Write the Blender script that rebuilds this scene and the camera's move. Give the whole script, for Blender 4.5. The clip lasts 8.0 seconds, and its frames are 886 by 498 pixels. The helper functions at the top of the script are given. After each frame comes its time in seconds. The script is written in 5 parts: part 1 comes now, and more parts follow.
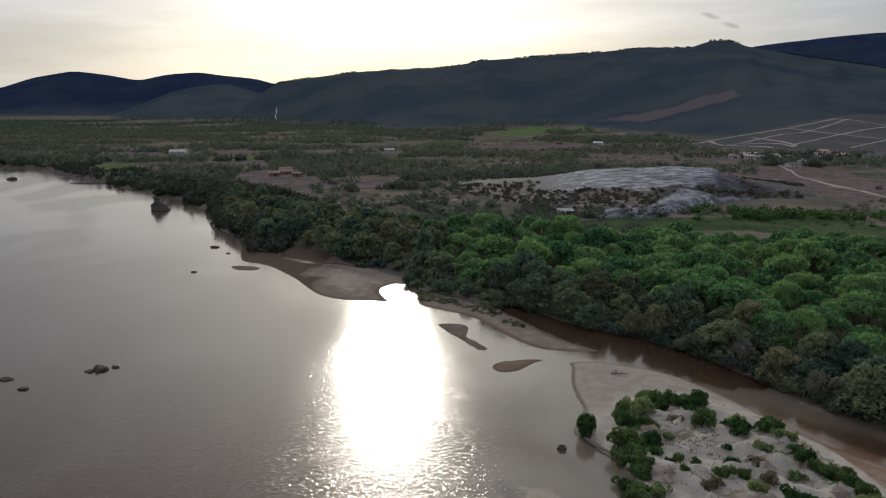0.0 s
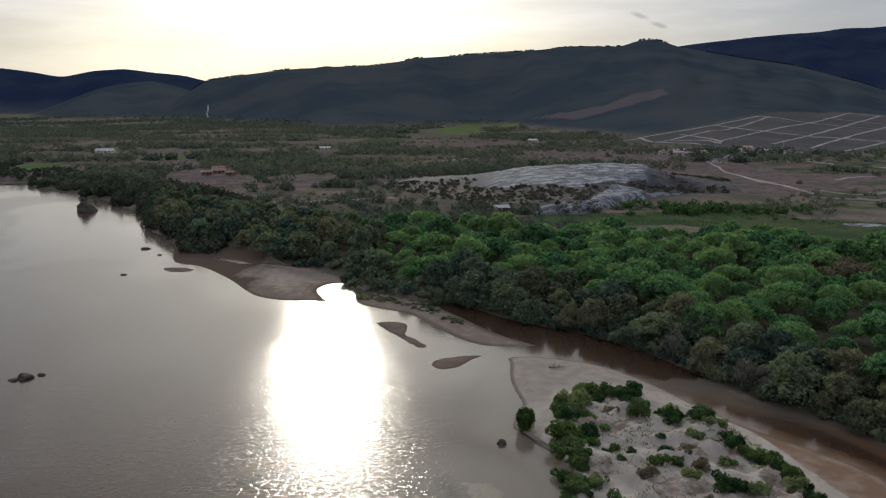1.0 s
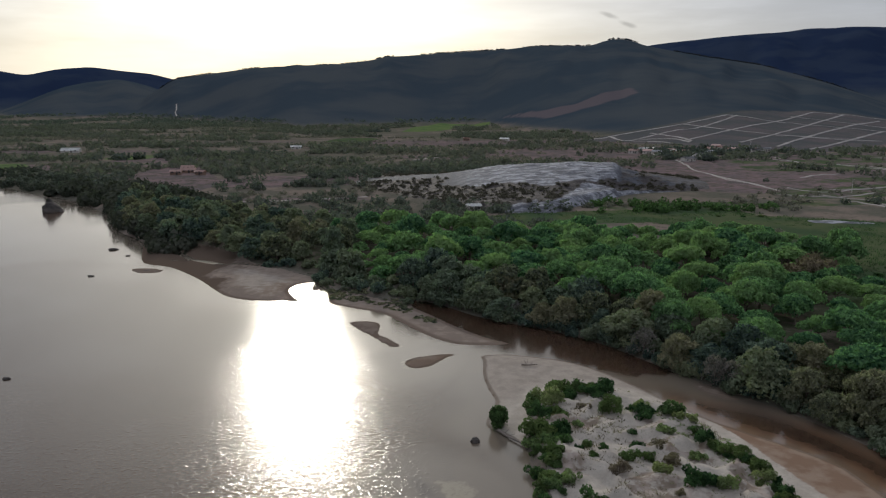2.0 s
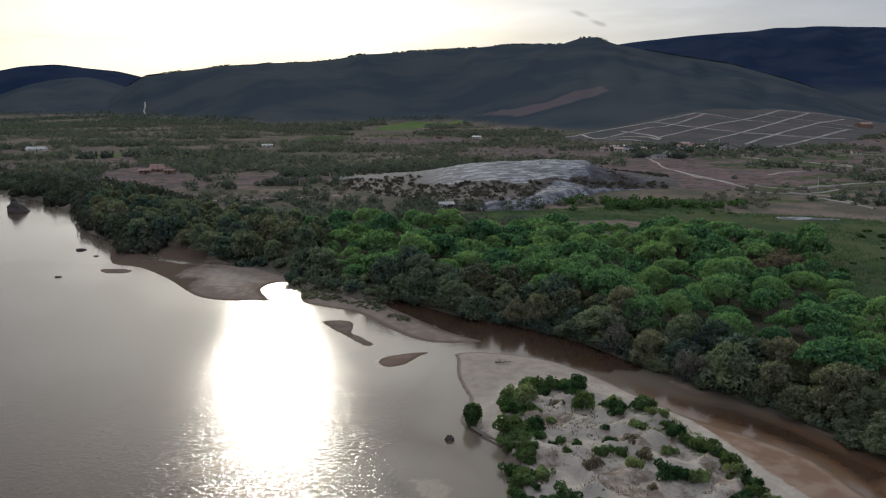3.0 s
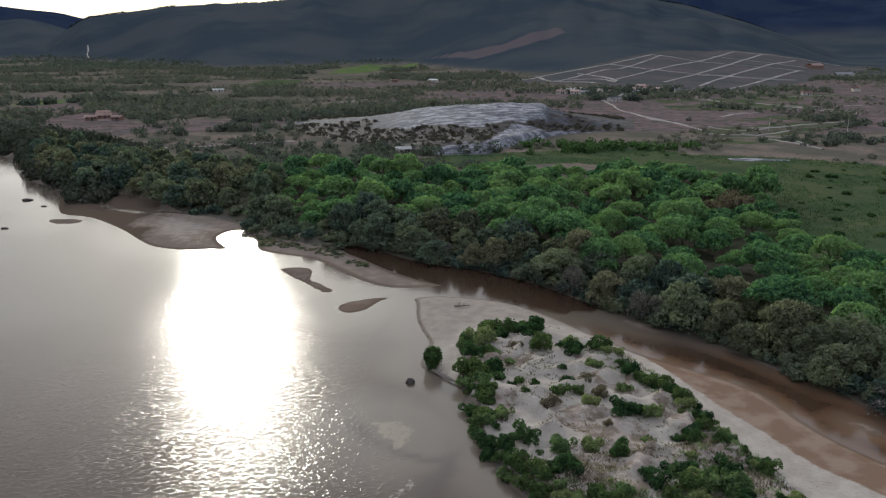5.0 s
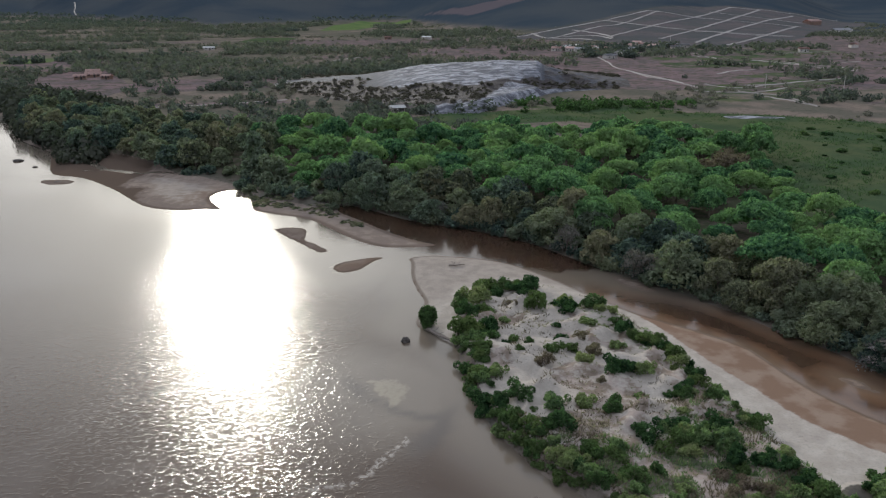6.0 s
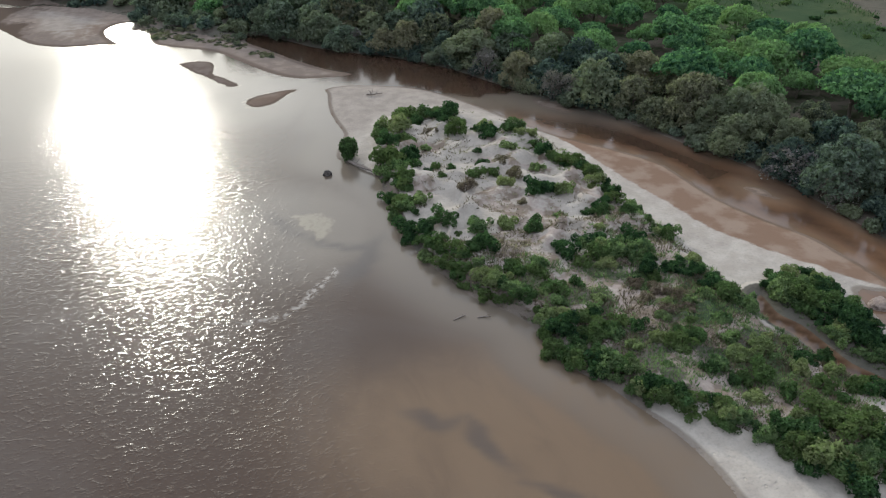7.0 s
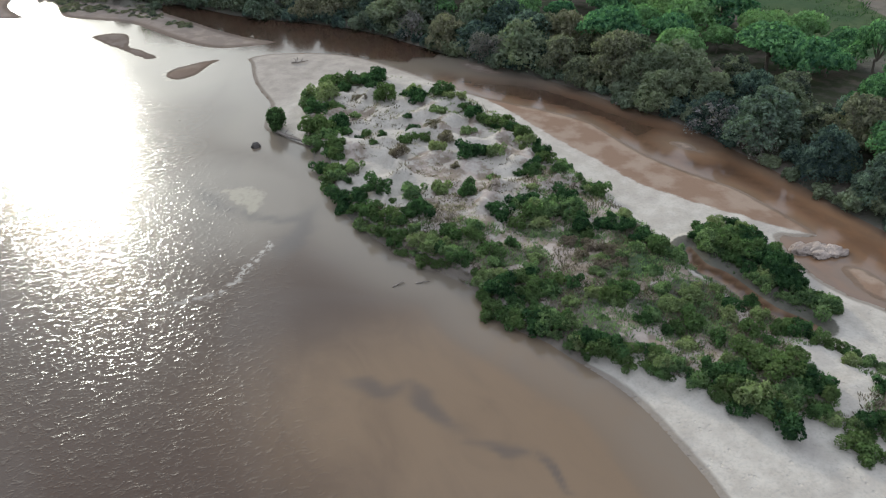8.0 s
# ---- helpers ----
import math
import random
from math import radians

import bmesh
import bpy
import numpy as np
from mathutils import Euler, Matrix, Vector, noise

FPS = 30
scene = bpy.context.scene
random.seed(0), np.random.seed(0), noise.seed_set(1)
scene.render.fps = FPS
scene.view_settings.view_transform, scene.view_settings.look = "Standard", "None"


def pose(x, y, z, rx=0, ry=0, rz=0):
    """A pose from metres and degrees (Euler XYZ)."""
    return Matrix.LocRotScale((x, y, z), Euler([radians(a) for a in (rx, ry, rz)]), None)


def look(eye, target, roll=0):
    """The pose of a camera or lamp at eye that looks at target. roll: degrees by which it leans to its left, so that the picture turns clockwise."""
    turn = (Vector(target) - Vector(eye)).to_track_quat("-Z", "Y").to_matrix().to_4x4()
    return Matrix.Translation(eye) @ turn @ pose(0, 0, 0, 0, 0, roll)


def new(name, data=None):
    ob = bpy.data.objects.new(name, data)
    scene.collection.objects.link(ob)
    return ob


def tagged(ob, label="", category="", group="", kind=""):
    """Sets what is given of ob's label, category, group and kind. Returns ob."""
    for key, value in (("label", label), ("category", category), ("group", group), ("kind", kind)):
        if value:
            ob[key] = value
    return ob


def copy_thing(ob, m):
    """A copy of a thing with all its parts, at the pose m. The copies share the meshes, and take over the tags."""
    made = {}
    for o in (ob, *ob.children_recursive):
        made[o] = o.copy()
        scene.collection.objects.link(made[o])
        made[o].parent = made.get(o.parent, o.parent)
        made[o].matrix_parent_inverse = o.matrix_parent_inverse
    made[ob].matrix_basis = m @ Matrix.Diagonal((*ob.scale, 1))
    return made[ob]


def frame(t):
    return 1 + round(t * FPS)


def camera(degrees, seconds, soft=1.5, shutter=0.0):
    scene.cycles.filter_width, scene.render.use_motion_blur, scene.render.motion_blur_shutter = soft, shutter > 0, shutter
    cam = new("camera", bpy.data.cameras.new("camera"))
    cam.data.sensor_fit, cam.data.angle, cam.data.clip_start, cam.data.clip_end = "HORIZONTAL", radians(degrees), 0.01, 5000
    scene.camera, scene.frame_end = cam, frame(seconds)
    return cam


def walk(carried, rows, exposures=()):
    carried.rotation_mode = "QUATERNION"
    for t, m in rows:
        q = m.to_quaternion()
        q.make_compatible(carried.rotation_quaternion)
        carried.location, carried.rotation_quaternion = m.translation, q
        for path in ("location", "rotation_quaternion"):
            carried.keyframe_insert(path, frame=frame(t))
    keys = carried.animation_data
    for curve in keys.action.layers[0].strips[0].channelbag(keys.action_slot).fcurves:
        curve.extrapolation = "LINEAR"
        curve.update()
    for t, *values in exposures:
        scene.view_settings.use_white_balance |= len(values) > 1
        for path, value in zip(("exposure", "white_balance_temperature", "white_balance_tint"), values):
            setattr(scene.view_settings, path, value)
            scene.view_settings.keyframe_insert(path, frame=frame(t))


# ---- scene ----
# ---------- camera: a drone that hovers and turns ----------
cam = camera(59.7, 8.0, 1.2)
TURNS = [
    (0.0, 0.0, -10.6, 0.0), (0.1, -1.125, -10.632, 0.0), (0.2, -2.218, -10.645, 0.0), (0.3, -3.021, -10.664, 0.0), (0.4, -3.659, -10.69, 0.0),
    (0.5, -4.058, -10.731, -0.009), (1.0, -4.688, -10.765, -0.023), (1.5, -5.311, -10.817, -0.019), (1.7, -5.93, -10.83, -0.03),
    (2.8, -8.38, -10.95, -0.08), (3.0, -8.794, -10.981, -0.086), (3.5, -10.482, -11.095, -0.085), (3.8, -11.526, -11.814, -0.05),
    (4.0, -12.155, -12.424, -0.031), (4.2, -12.280, -12.877, -0.02), (5.3, -11.95, -15.85, 0.04), (5.5, -12.090, -16.288, 0.045),
    (6.0, -12.462, -18.061, 0.176), (6.1, -12.923, -19.130, 0.2), (6.2, -13.656, -21.183, 0.26), (6.3, -14.432, -23.60, 0.32),
    (6.4, -15.15, -25.449, 0.38), (6.5, -15.705, -26.811, 0.427), (6.7, -17.35, -28.85, 0.47), (7.0, -18.933, -30.721, 0.526),
    (7.5, -22.160, -32.466, 0.489), (8.0, -24.477, -33.281, 0.458),
]
EXPOSURES = [(0.0, -0.53, 6500, 10), (4.2, -0.2, 6420, 10), (6.0, 0.04, 6300, 10), (6.5, 0.18, 6290, 9), (7.0, 0.42, 6270, 8), (8.0, 0.58, 6150, 6)]
walk(cam, [(t, pose(0, 0, 45, 90 + pitch, roll, yaw)) for t, yaw, pitch, roll in TURNS], EXPOSURES)

# ---------- sky and sun ----------
SUN_AZ, SUN_EL = -4.15, 18.3  # degrees right of north, degrees up


def make_sky():
    """Evening sky behind thin high cloud: brightest overhead and round the sun."""
    world = bpy.data.worlds.new("hazy_evening_sky")
    scene.world = world
    world.use_nodes = True
    nt = world.node_tree
    nt.nodes.clear()
    link = nt.links.new

    def node(kind, **inputs):
        n = nt.nodes.new(kind)
        for key, v in inputs.items():
            n.inputs[key].default_value = v
        return n

    def calc(op, a, b=0.0):
        n = nt.nodes.new("ShaderNodeMath")
        n.operation = op
        for k, v in enumerate((a, b)):
            if isinstance(v, bpy.types.NodeSocket):
                link(v, n.inputs[k])
            else:
                n.inputs[k].default_value = v
        return n.outputs["Value"]

    def ramp(v, a, b, c, d):
        n = nt.nodes.new("ShaderNodeMapRange")
        n.interpolation_type = "SMOOTHSTEP"
        link(v, n.inputs["Value"])
        for key, x in (("From Min", a), ("From Max", b), ("To Min", c), ("To Max", d)):
            n.inputs[key].default_value = x
        return n.outputs["Result"]

    def blend(kind, fac, a, b):
        n = nt.nodes.new("ShaderNodeMix")
        n.data_type, n.blend_type = "RGBA", kind
        for key, v in (("Factor", fac), ("A", a), ("B", b)):
            if isinstance(v, bpy.types.NodeSocket):
                link(v, n.inputs[key])
            else:
                n.inputs[key].default_value = v
        return n.outputs["Result"]

    sky = node("ShaderNodeTexSky")
    sky.sky_type = "NISHITA"
    sky.sun_disc = False
    sky.sun_elevation, sky.sun_rotation = radians(SUN_EL), radians(SUN_AZ)
    sky.altitude, sky.air_density, sky.dust_density, sky.ozone_density = 400, 1.0, 2.5, 1.0
    coord = node("ShaderNodeTexCoord")
    split = node("ShaderNodeSeparateXYZ")
    link(coord.outputs["Generated"], split.inputs["Vector"])
    x, y, z = (split.outputs[k] for k in "XYZ")
    stretch = node("ShaderNodeMapping", Scale=(1.3, 1.3, 9.0))
    link(coord.outputs["Generated"], stretch.inputs["Vector"])
    streaks = node("ShaderNodeTexNoise", Scale=2.0, Detail=6, Roughness=0.55)
    link(stretch.outputs["Vector"], streaks.inputs["Vector"])
    # the cloud layer, three times as bright overhead as at the horizon
    up = calc("POWER", calc("MAXIMUM", z, 0.0), 2.4)
    veil = calc("MULTIPLY", calc("ADD", CLOUD_LOW, calc("MULTIPLY", up, CLOUD_HIGH - CLOUD_LOW)), ramp(streaks.outputs["Fac"], 0.36, 0.66, 0.84, 1.14))
    toward = node("ShaderNodeVectorMath")
    toward.operation = "DOT_PRODUCT"
    link(coord.outputs["Generated"], toward.inputs[0])
    a, e = radians(SUN_AZ), radians(SUN_EL)
    toward.inputs[1].default_value = (math.sin(a) * math.cos(e), math.cos(a) * math.cos(e), math.sin(e))
    near_sun = calc("POWER", calc("MAXIMUM", toward.outputs["Value"], 0.0), 26.0)
    wide_glow = calc("POWER", calc("MAXIMUM", toward.outputs["Value"], 0.0), 10.0)
    glow = calc("MULTIPLY", veil, calc("ADD", calc("MULTIPLY", wide_glow, 0.85), calc("MULTIPLY", near_sun, CLOUD_GLOW)))
    low_band = calc("MULTIPLY", ramp(z, 0.03, 0.16, 1.0, 0.0), calc("POWER", calc("MAXIMUM", toward.outputs["Value"], 0.0), 5.0))
    tone = node("ShaderNodeCombineColor")
    for key, k, warm in (("Red", 0.94, 1.0), ("Green", 1.0, 0.985), ("Blue", 1.15, 0.86)):
        cut = {"Red": 0.0, "Green": 0.06, "Blue": 0.26}[key]
        peach = calc("SUBTRACT", 1.0, calc("MULTIPLY", low_band, cut))
        link(calc("MULTIPLY", calc("ADD", calc("MULTIPLY", veil, k), calc("MULTIPLY", glow, warm)), peach), tone.inputs[key])
    # two small dark wisps over the ridge
    ahead = calc("MAXIMUM", y, 0.05)
    u, v = calc("DIVIDE", x, ahead), calc("DIVIDE", z, ahead)
    fine = node("ShaderNodeTexNoise", Scale=40.0, Detail=4)
    link(coord.outputs["Generated"], fine.inputs["Vector"])
    shade = 1.0
    for u0, v0, a, b in ((0.334, 0.1085, 0.013, 0.0035), (0.3595, 0.0975, 0.012, 0.0035)):
        du = calc("DIVIDE", calc("SUBTRACT", u, u0), a)
        dv = calc("DIVIDE", calc("ADD", calc("SUBTRACT", v, v0), calc("MULTIPLY", calc("SUBTRACT", u, u0), 0.25)), b)
        d = calc("ADD", calc("POWER", calc("ADD", calc("MULTIPLY", du, du), calc("MULTIPLY", dv, dv)), 0.5), calc("MULTIPLY", calc("SUBTRACT", fine.outputs["Fac"], 0.5), 1.6))
        shade = calc("MULTIPLY", shade, ramp(d, 0.2, 1.3, 0.7, 1.0))
    both = blend("ADD", 1.0, blend("MULTIPLY", 1.0, sky.outputs["Color"], (CLEAR, CLEAR, CLEAR, 1)), tone.outputs["Color"])
    wisps = node("ShaderNodeCombineColor")
    for key in ("Red", "Green", "Blue"):
        link(shade, wisps.inputs[key])
    bg = node("ShaderNodeBackground", Strength=SKY)
    link(blend("MULTIPLY", 1.0, both, wisps.outputs["Color"]), bg.inputs["Color"])
    link(bg.outputs["Background"], node("ShaderNodeOutputWorld").inputs["Surface"])


SKY, CLEAR, CLOUD_LOW, CLOUD_HIGH, CLOUD_GLOW = 0.104, 0.14, 5.4, 11.8, 1.8
make_sky()
sun_data = bpy.data.lights.new("sun", "SUN")
sun_data.energy, sun_data.angle, sun_data.color = 2.1, radians(4.6), (1.0, 0.94, 0.80)
sun = new("sun", sun_data)
sa, se = radians(SUN_AZ), radians(SUN_EL)
sun.matrix_world = look((900 * math.sin(sa) * math.cos(se), 900 * math.cos(sa) * math.cos(se), 900 * math.sin(se)), (0, 0, 0))


# ---------- materials ----------
class Nodes:
    """A node material under construction."""

    def __init__(self, name, rough=0.9, spec=0.2):
        self.mat = bpy.data.materials.new(name)
        self.mat.use_nodes = True
        self.nt = self.mat.node_tree
        self.bsdf = self.nt.nodes["Principled BSDF"]
        self.bsdf.inputs["Roughness"].default_value = rough
        self.bsdf.inputs["Specular IOR Level"].default_value = spec
        self.pos = self.node("ShaderNodeNewGeometry").outputs["Position"]

    def node(self, kind):
        return self.nt.nodes.new(kind)

    def plug(self, value, socket):
        if isinstance(value, bpy.types.NodeSocket):
            self.nt.links.new(value, socket)
        elif isinstance(value, tuple):
            socket.default_value = (*value, 1) if len(value) == 3 else value
        else:
            socket.default_value = value

    def noise(self, scale, detail=4, rough=0.55, vector=None, distort=0.0):
        n = self.node("ShaderNodeTexNoise")
        n.inputs["Scale"].default_value, n.inputs["Detail"].default_value = scale, detail
        n.inputs["Roughness"].default_value, n.inputs["Distortion"].default_value = rough, distort
        self.plug(vector or self.pos, n.inputs["Vector"])
        return n.outputs["Fac"]

    def scaled(self, sx, sy, sz, rz=0.0):
        m = self.node("ShaderNodeMapping")
        m.inputs["Scale"].default_value = (sx, sy, sz)
        m.inputs["Rotation"].default_value = (0, 0, rz)
        self.plug(self.pos, m.inputs["Vector"])
        return m.outputs["Vector"]

    def remap(self, value, a, b, c=0.0, d=1.0):
        n = self.node("ShaderNodeMapRange")
        n.interpolation_type = "SMOOTHSTEP"
        self.plug(value, n.inputs["Value"])
        for key, v in (("From Min", a), ("From Max", b), ("To Min", c), ("To Max", d)):
            self.plug(v, n.inputs[key])
        return n.outputs["Result"]

    def mix(self, fac, a, b, blend="MIX"):
        n = self.node("ShaderNodeMix")
        n.data_type, n.blend_type = "RGBA", blend
        self.plug(fac, n.inputs["Factor"])
        self.plug(a, n.inputs["A"])
        self.plug(b, n.inputs["B"])
        return n.outputs["Result"]

    def calc(self, op, a, b=0.0):
        n = self.node("ShaderNodeMath")
        n.operation = op
        self.plug(a, n.inputs[0])
        self.plug(b, n.inputs[1])
        return n.outputs["Value"]

    def attr(self, name, out="Fac"):
        n = self.node("ShaderNodeAttribute")
        n.attribute_name = name
        return n.outputs[out]

    def island(self):
        return self.node("ShaderNodeNewGeometry").outputs["Random Per Island"]

    def each(self):
        return self.node("ShaderNodeObjectInfo").outputs["Random"]

    def bump(self, height, distance, strength=1.0):
        n = self.node("ShaderNodeBump")
        self.plug(strength, n.inputs["Strength"])
        n.inputs["Distance"].default_value = distance
        self.plug(height, n.inputs["Height"])
        self.plug(n.outputs["Normal"], self.bsdf.inputs["Normal"])

    def done(self, color):
        self.plug(color, self.bsdf.inputs["Base Color"])
        return self.mat


def ground_material():
    m = Nodes("ground", 1.0, 0.0)
    big, mid, fine, grain = m.noise(0.006, 5), m.noise(0.05, 5), m.noise(0.5, 4), m.noise(4.0, 3)
    # scrub soil: dark olive litter broken by dry earth
    soil = m.mix(m.remap(mid, 0.42, 0.62), (0.092, 0.086, 0.070), (0.150, 0.122, 0.102))
    soil = m.mix(m.remap(big, 0.45, 0.6, 0, 0.6), soil, (0.066, 0.070, 0.050))
    soil = m.mix(m.remap(fine, 0.5, 0.75, 0, 0.6), soil, (0.042, 0.046, 0.034))
    # meadow
    grass = m.mix(m.remap(mid, 0.38, 0.62), (0.042, 0.064, 0.034), (0.066, 0.080, 0.041))
    grass = m.mix(m.remap(fine, 0.5, 0.72, 0, 0.5), grass, (0.034, 0.055, 0.029))
    # dry red-brown earth, with some blue haze of the plain mixed in
    dry = m.mix(m.remap(mid, 0.4, 0.65), (0.150, 0.109, 0.110), (0.104, 0.087, 0.088))
    dry = m.mix(m.remap(m.noise(0.14, 5, 0.65), 0.46, 0.62, 0, 0.75), dry, (0.062, 0.064, 0.052))
    dry = m.mix(m.remap(fine, 0.5, 0.7, 0, 0.7), dry, (0.060, 0.056, 0.036))
    # sand
    sand = m.mix(m.remap(fine, 0.35, 0.7), (0.352, 0.318, 0.274), (0.288, 0.256, 0.218))
    sand = m.mix(m.remap(m.noise(0.35, 4), 0.45, 0.7, 0, 0.5), sand, (0.25, 0.222, 0.196))
    sand = m.mix(m.remap(grain, 0.45, 0.75, 0, 0.35), sand, (0.21, 0.192, 0.170))
    sand = m.mix(m.attr("damp"), sand, m.mix(m.remap(fine, 0.35, 0.65), (0.206, 0.168, 0.140), (0.164, 0.132, 0.110)))
    wet = m.mix(m.remap(m.noise(0.22, 4), 0.4, 0.6), (0.165, 0.110, 0.078), (0.218, 0.162, 0.124))
    wet = m.mix(m.remap(m.attr("wet"), 1.1, 1.8), wet, m.mix(m.remap(fine, 0.35, 0.65), (0.138, 0.108, 0.085), (0.100, 0.080, 0.062)))
    wet = m.mix(m.calc("MULTIPLY", m.attr("damp"), 0.85), wet, m.mix(m.remap(fine, 0.35, 0.65), (0.120, 0.096, 0.080), (0.158, 0.132, 0.114)))
    wet = m.mix(m.remap(m.attr("wet"), 1.1, 1.6), wet, (0.085, 0.064, 0.050))
    split = m.node("ShaderNodeSeparateXYZ")
    m.plug(m.pos, split.inputs[0])
    edge = m.calc("ADD", m.attr("wet"), m.calc("MULTIPLY", m.calc("SUBTRACT", fine, 0.5), 0.7))
    sand = m.mix(m.remap(edge, 0.35, 0.65), sand, wet)
    sand = m.mix(m.remap(m.calc("ADD", split.outputs["Z"], m.calc("MULTIPLY", m.calc("SUBTRACT", fine, 0.5), 0.06)), 0.09, 0.045, 0, 0.6), sand, (0.088, 0.066, 0.050))

    def zone(name, spread):
        v = m.calc("ADD", m.attr(name), m.calc("MULTIPLY", m.calc("SUBTRACT", m.noise(spread, 5, 0.65), 0.5), 0.9))
        return m.remap(v, 0.42, 0.58)

    # hill woods; distance haze is painted in as blue, most on the far range
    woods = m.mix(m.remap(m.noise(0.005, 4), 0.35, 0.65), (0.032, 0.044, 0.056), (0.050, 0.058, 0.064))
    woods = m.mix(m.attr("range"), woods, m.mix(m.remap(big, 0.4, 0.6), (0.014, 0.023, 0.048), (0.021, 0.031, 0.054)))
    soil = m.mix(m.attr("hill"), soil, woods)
    soil = m.mix(m.attr("litter"), soil, m.mix(m.remap(fine, 0.4, 0.6), (0.080, 0.068, 0.054), (0.048, 0.054, 0.032)))
    col = m.mix(zone("dry", 0.03), soil, dry)
    col = m.mix(zone("grass", 0.08), col, grass)
    col = m.mix(m.calc("MULTIPLY", m.remap(m.calc("ADD", m.attr("bare"), m.calc("MULTIPLY", m.calc("SUBTRACT", m.noise(0.02, 4), 0.5), 0.8)), 0.3, 0.8), 0.8), col, (0.094, 0.078, 0.084))
    # plot earth, with blue distance haze painted into the colour
    lots = m.mix(m.remap(m.noise(0.02, 3), 0.4, 0.6), (0.060, 0.066, 0.074), (0.088, 0.078, 0.086))
    col = m.mix(m.remap(m.attr("plots"), 0.3, 0.9, 0, 0.8), col, m.mix(m.remap(fine, 0.4, 0.7, 0, 0.6), lots, (0.055, 0.060, 0.046)))
    col = m.mix(m.remap(m.attr("crop"), 0.4, 0.6), col, m.mix(m.remap(mid, 0.4, 0.6), (0.064, 0.102, 0.040), (0.094, 0.124, 0.050)))
    sand = m.mix(zone("loam", 0.9), sand, m.mix(m.remap(fine, 0.4, 0.6), (0.275, 0.230, 0.200), (0.165, 0.132, 0.105)))
    col = m.mix(zone("sand", 0.5), col, sand)
    # sand lies smoother than soil, with small dimples
    dimple = m.remap(m.noise(2.6, 1, 0.5), 0.22, 0.60)
    prints = m.node("ShaderNodeTexVoronoi")
    prints.inputs["Scale"].default_value = 1.35
    m.plug(m.pos, prints.inputs["Vector"])
    trodden = m.calc("MULTIPLY", m.remap(prints.outputs["Distance"], 0.10, 0.24, -1.0, 0.0), m.remap(m.noise(0.22, 3, 0.6), 0.44, 0.56))
    rough_ground = m.calc("ADD", fine, m.calc("MULTIPLY", m.noise(1.8, 4), 0.5))
    smoothed = m.calc("ADD", m.calc("ADD", m.calc("MULTIPLY", fine, 0.18), m.calc("MULTIPLY", dimple, 0.07)), m.calc("MULTIPLY", trodden, 0.16))
    blend = m.node("ShaderNodeMix")
    m.plug(m.remap(m.attr("sand"), 0.5, 0.9), blend.inputs[0])
    m.plug(rough_ground, blend.inputs[2])
    m.plug(smoothed, blend.inputs[3])
    m.bump(blend.outputs[0], 0.42, m.remap(m.attr("hill"), 0.0, 1.0, 0.8, 0.0))
    return m.done(col)


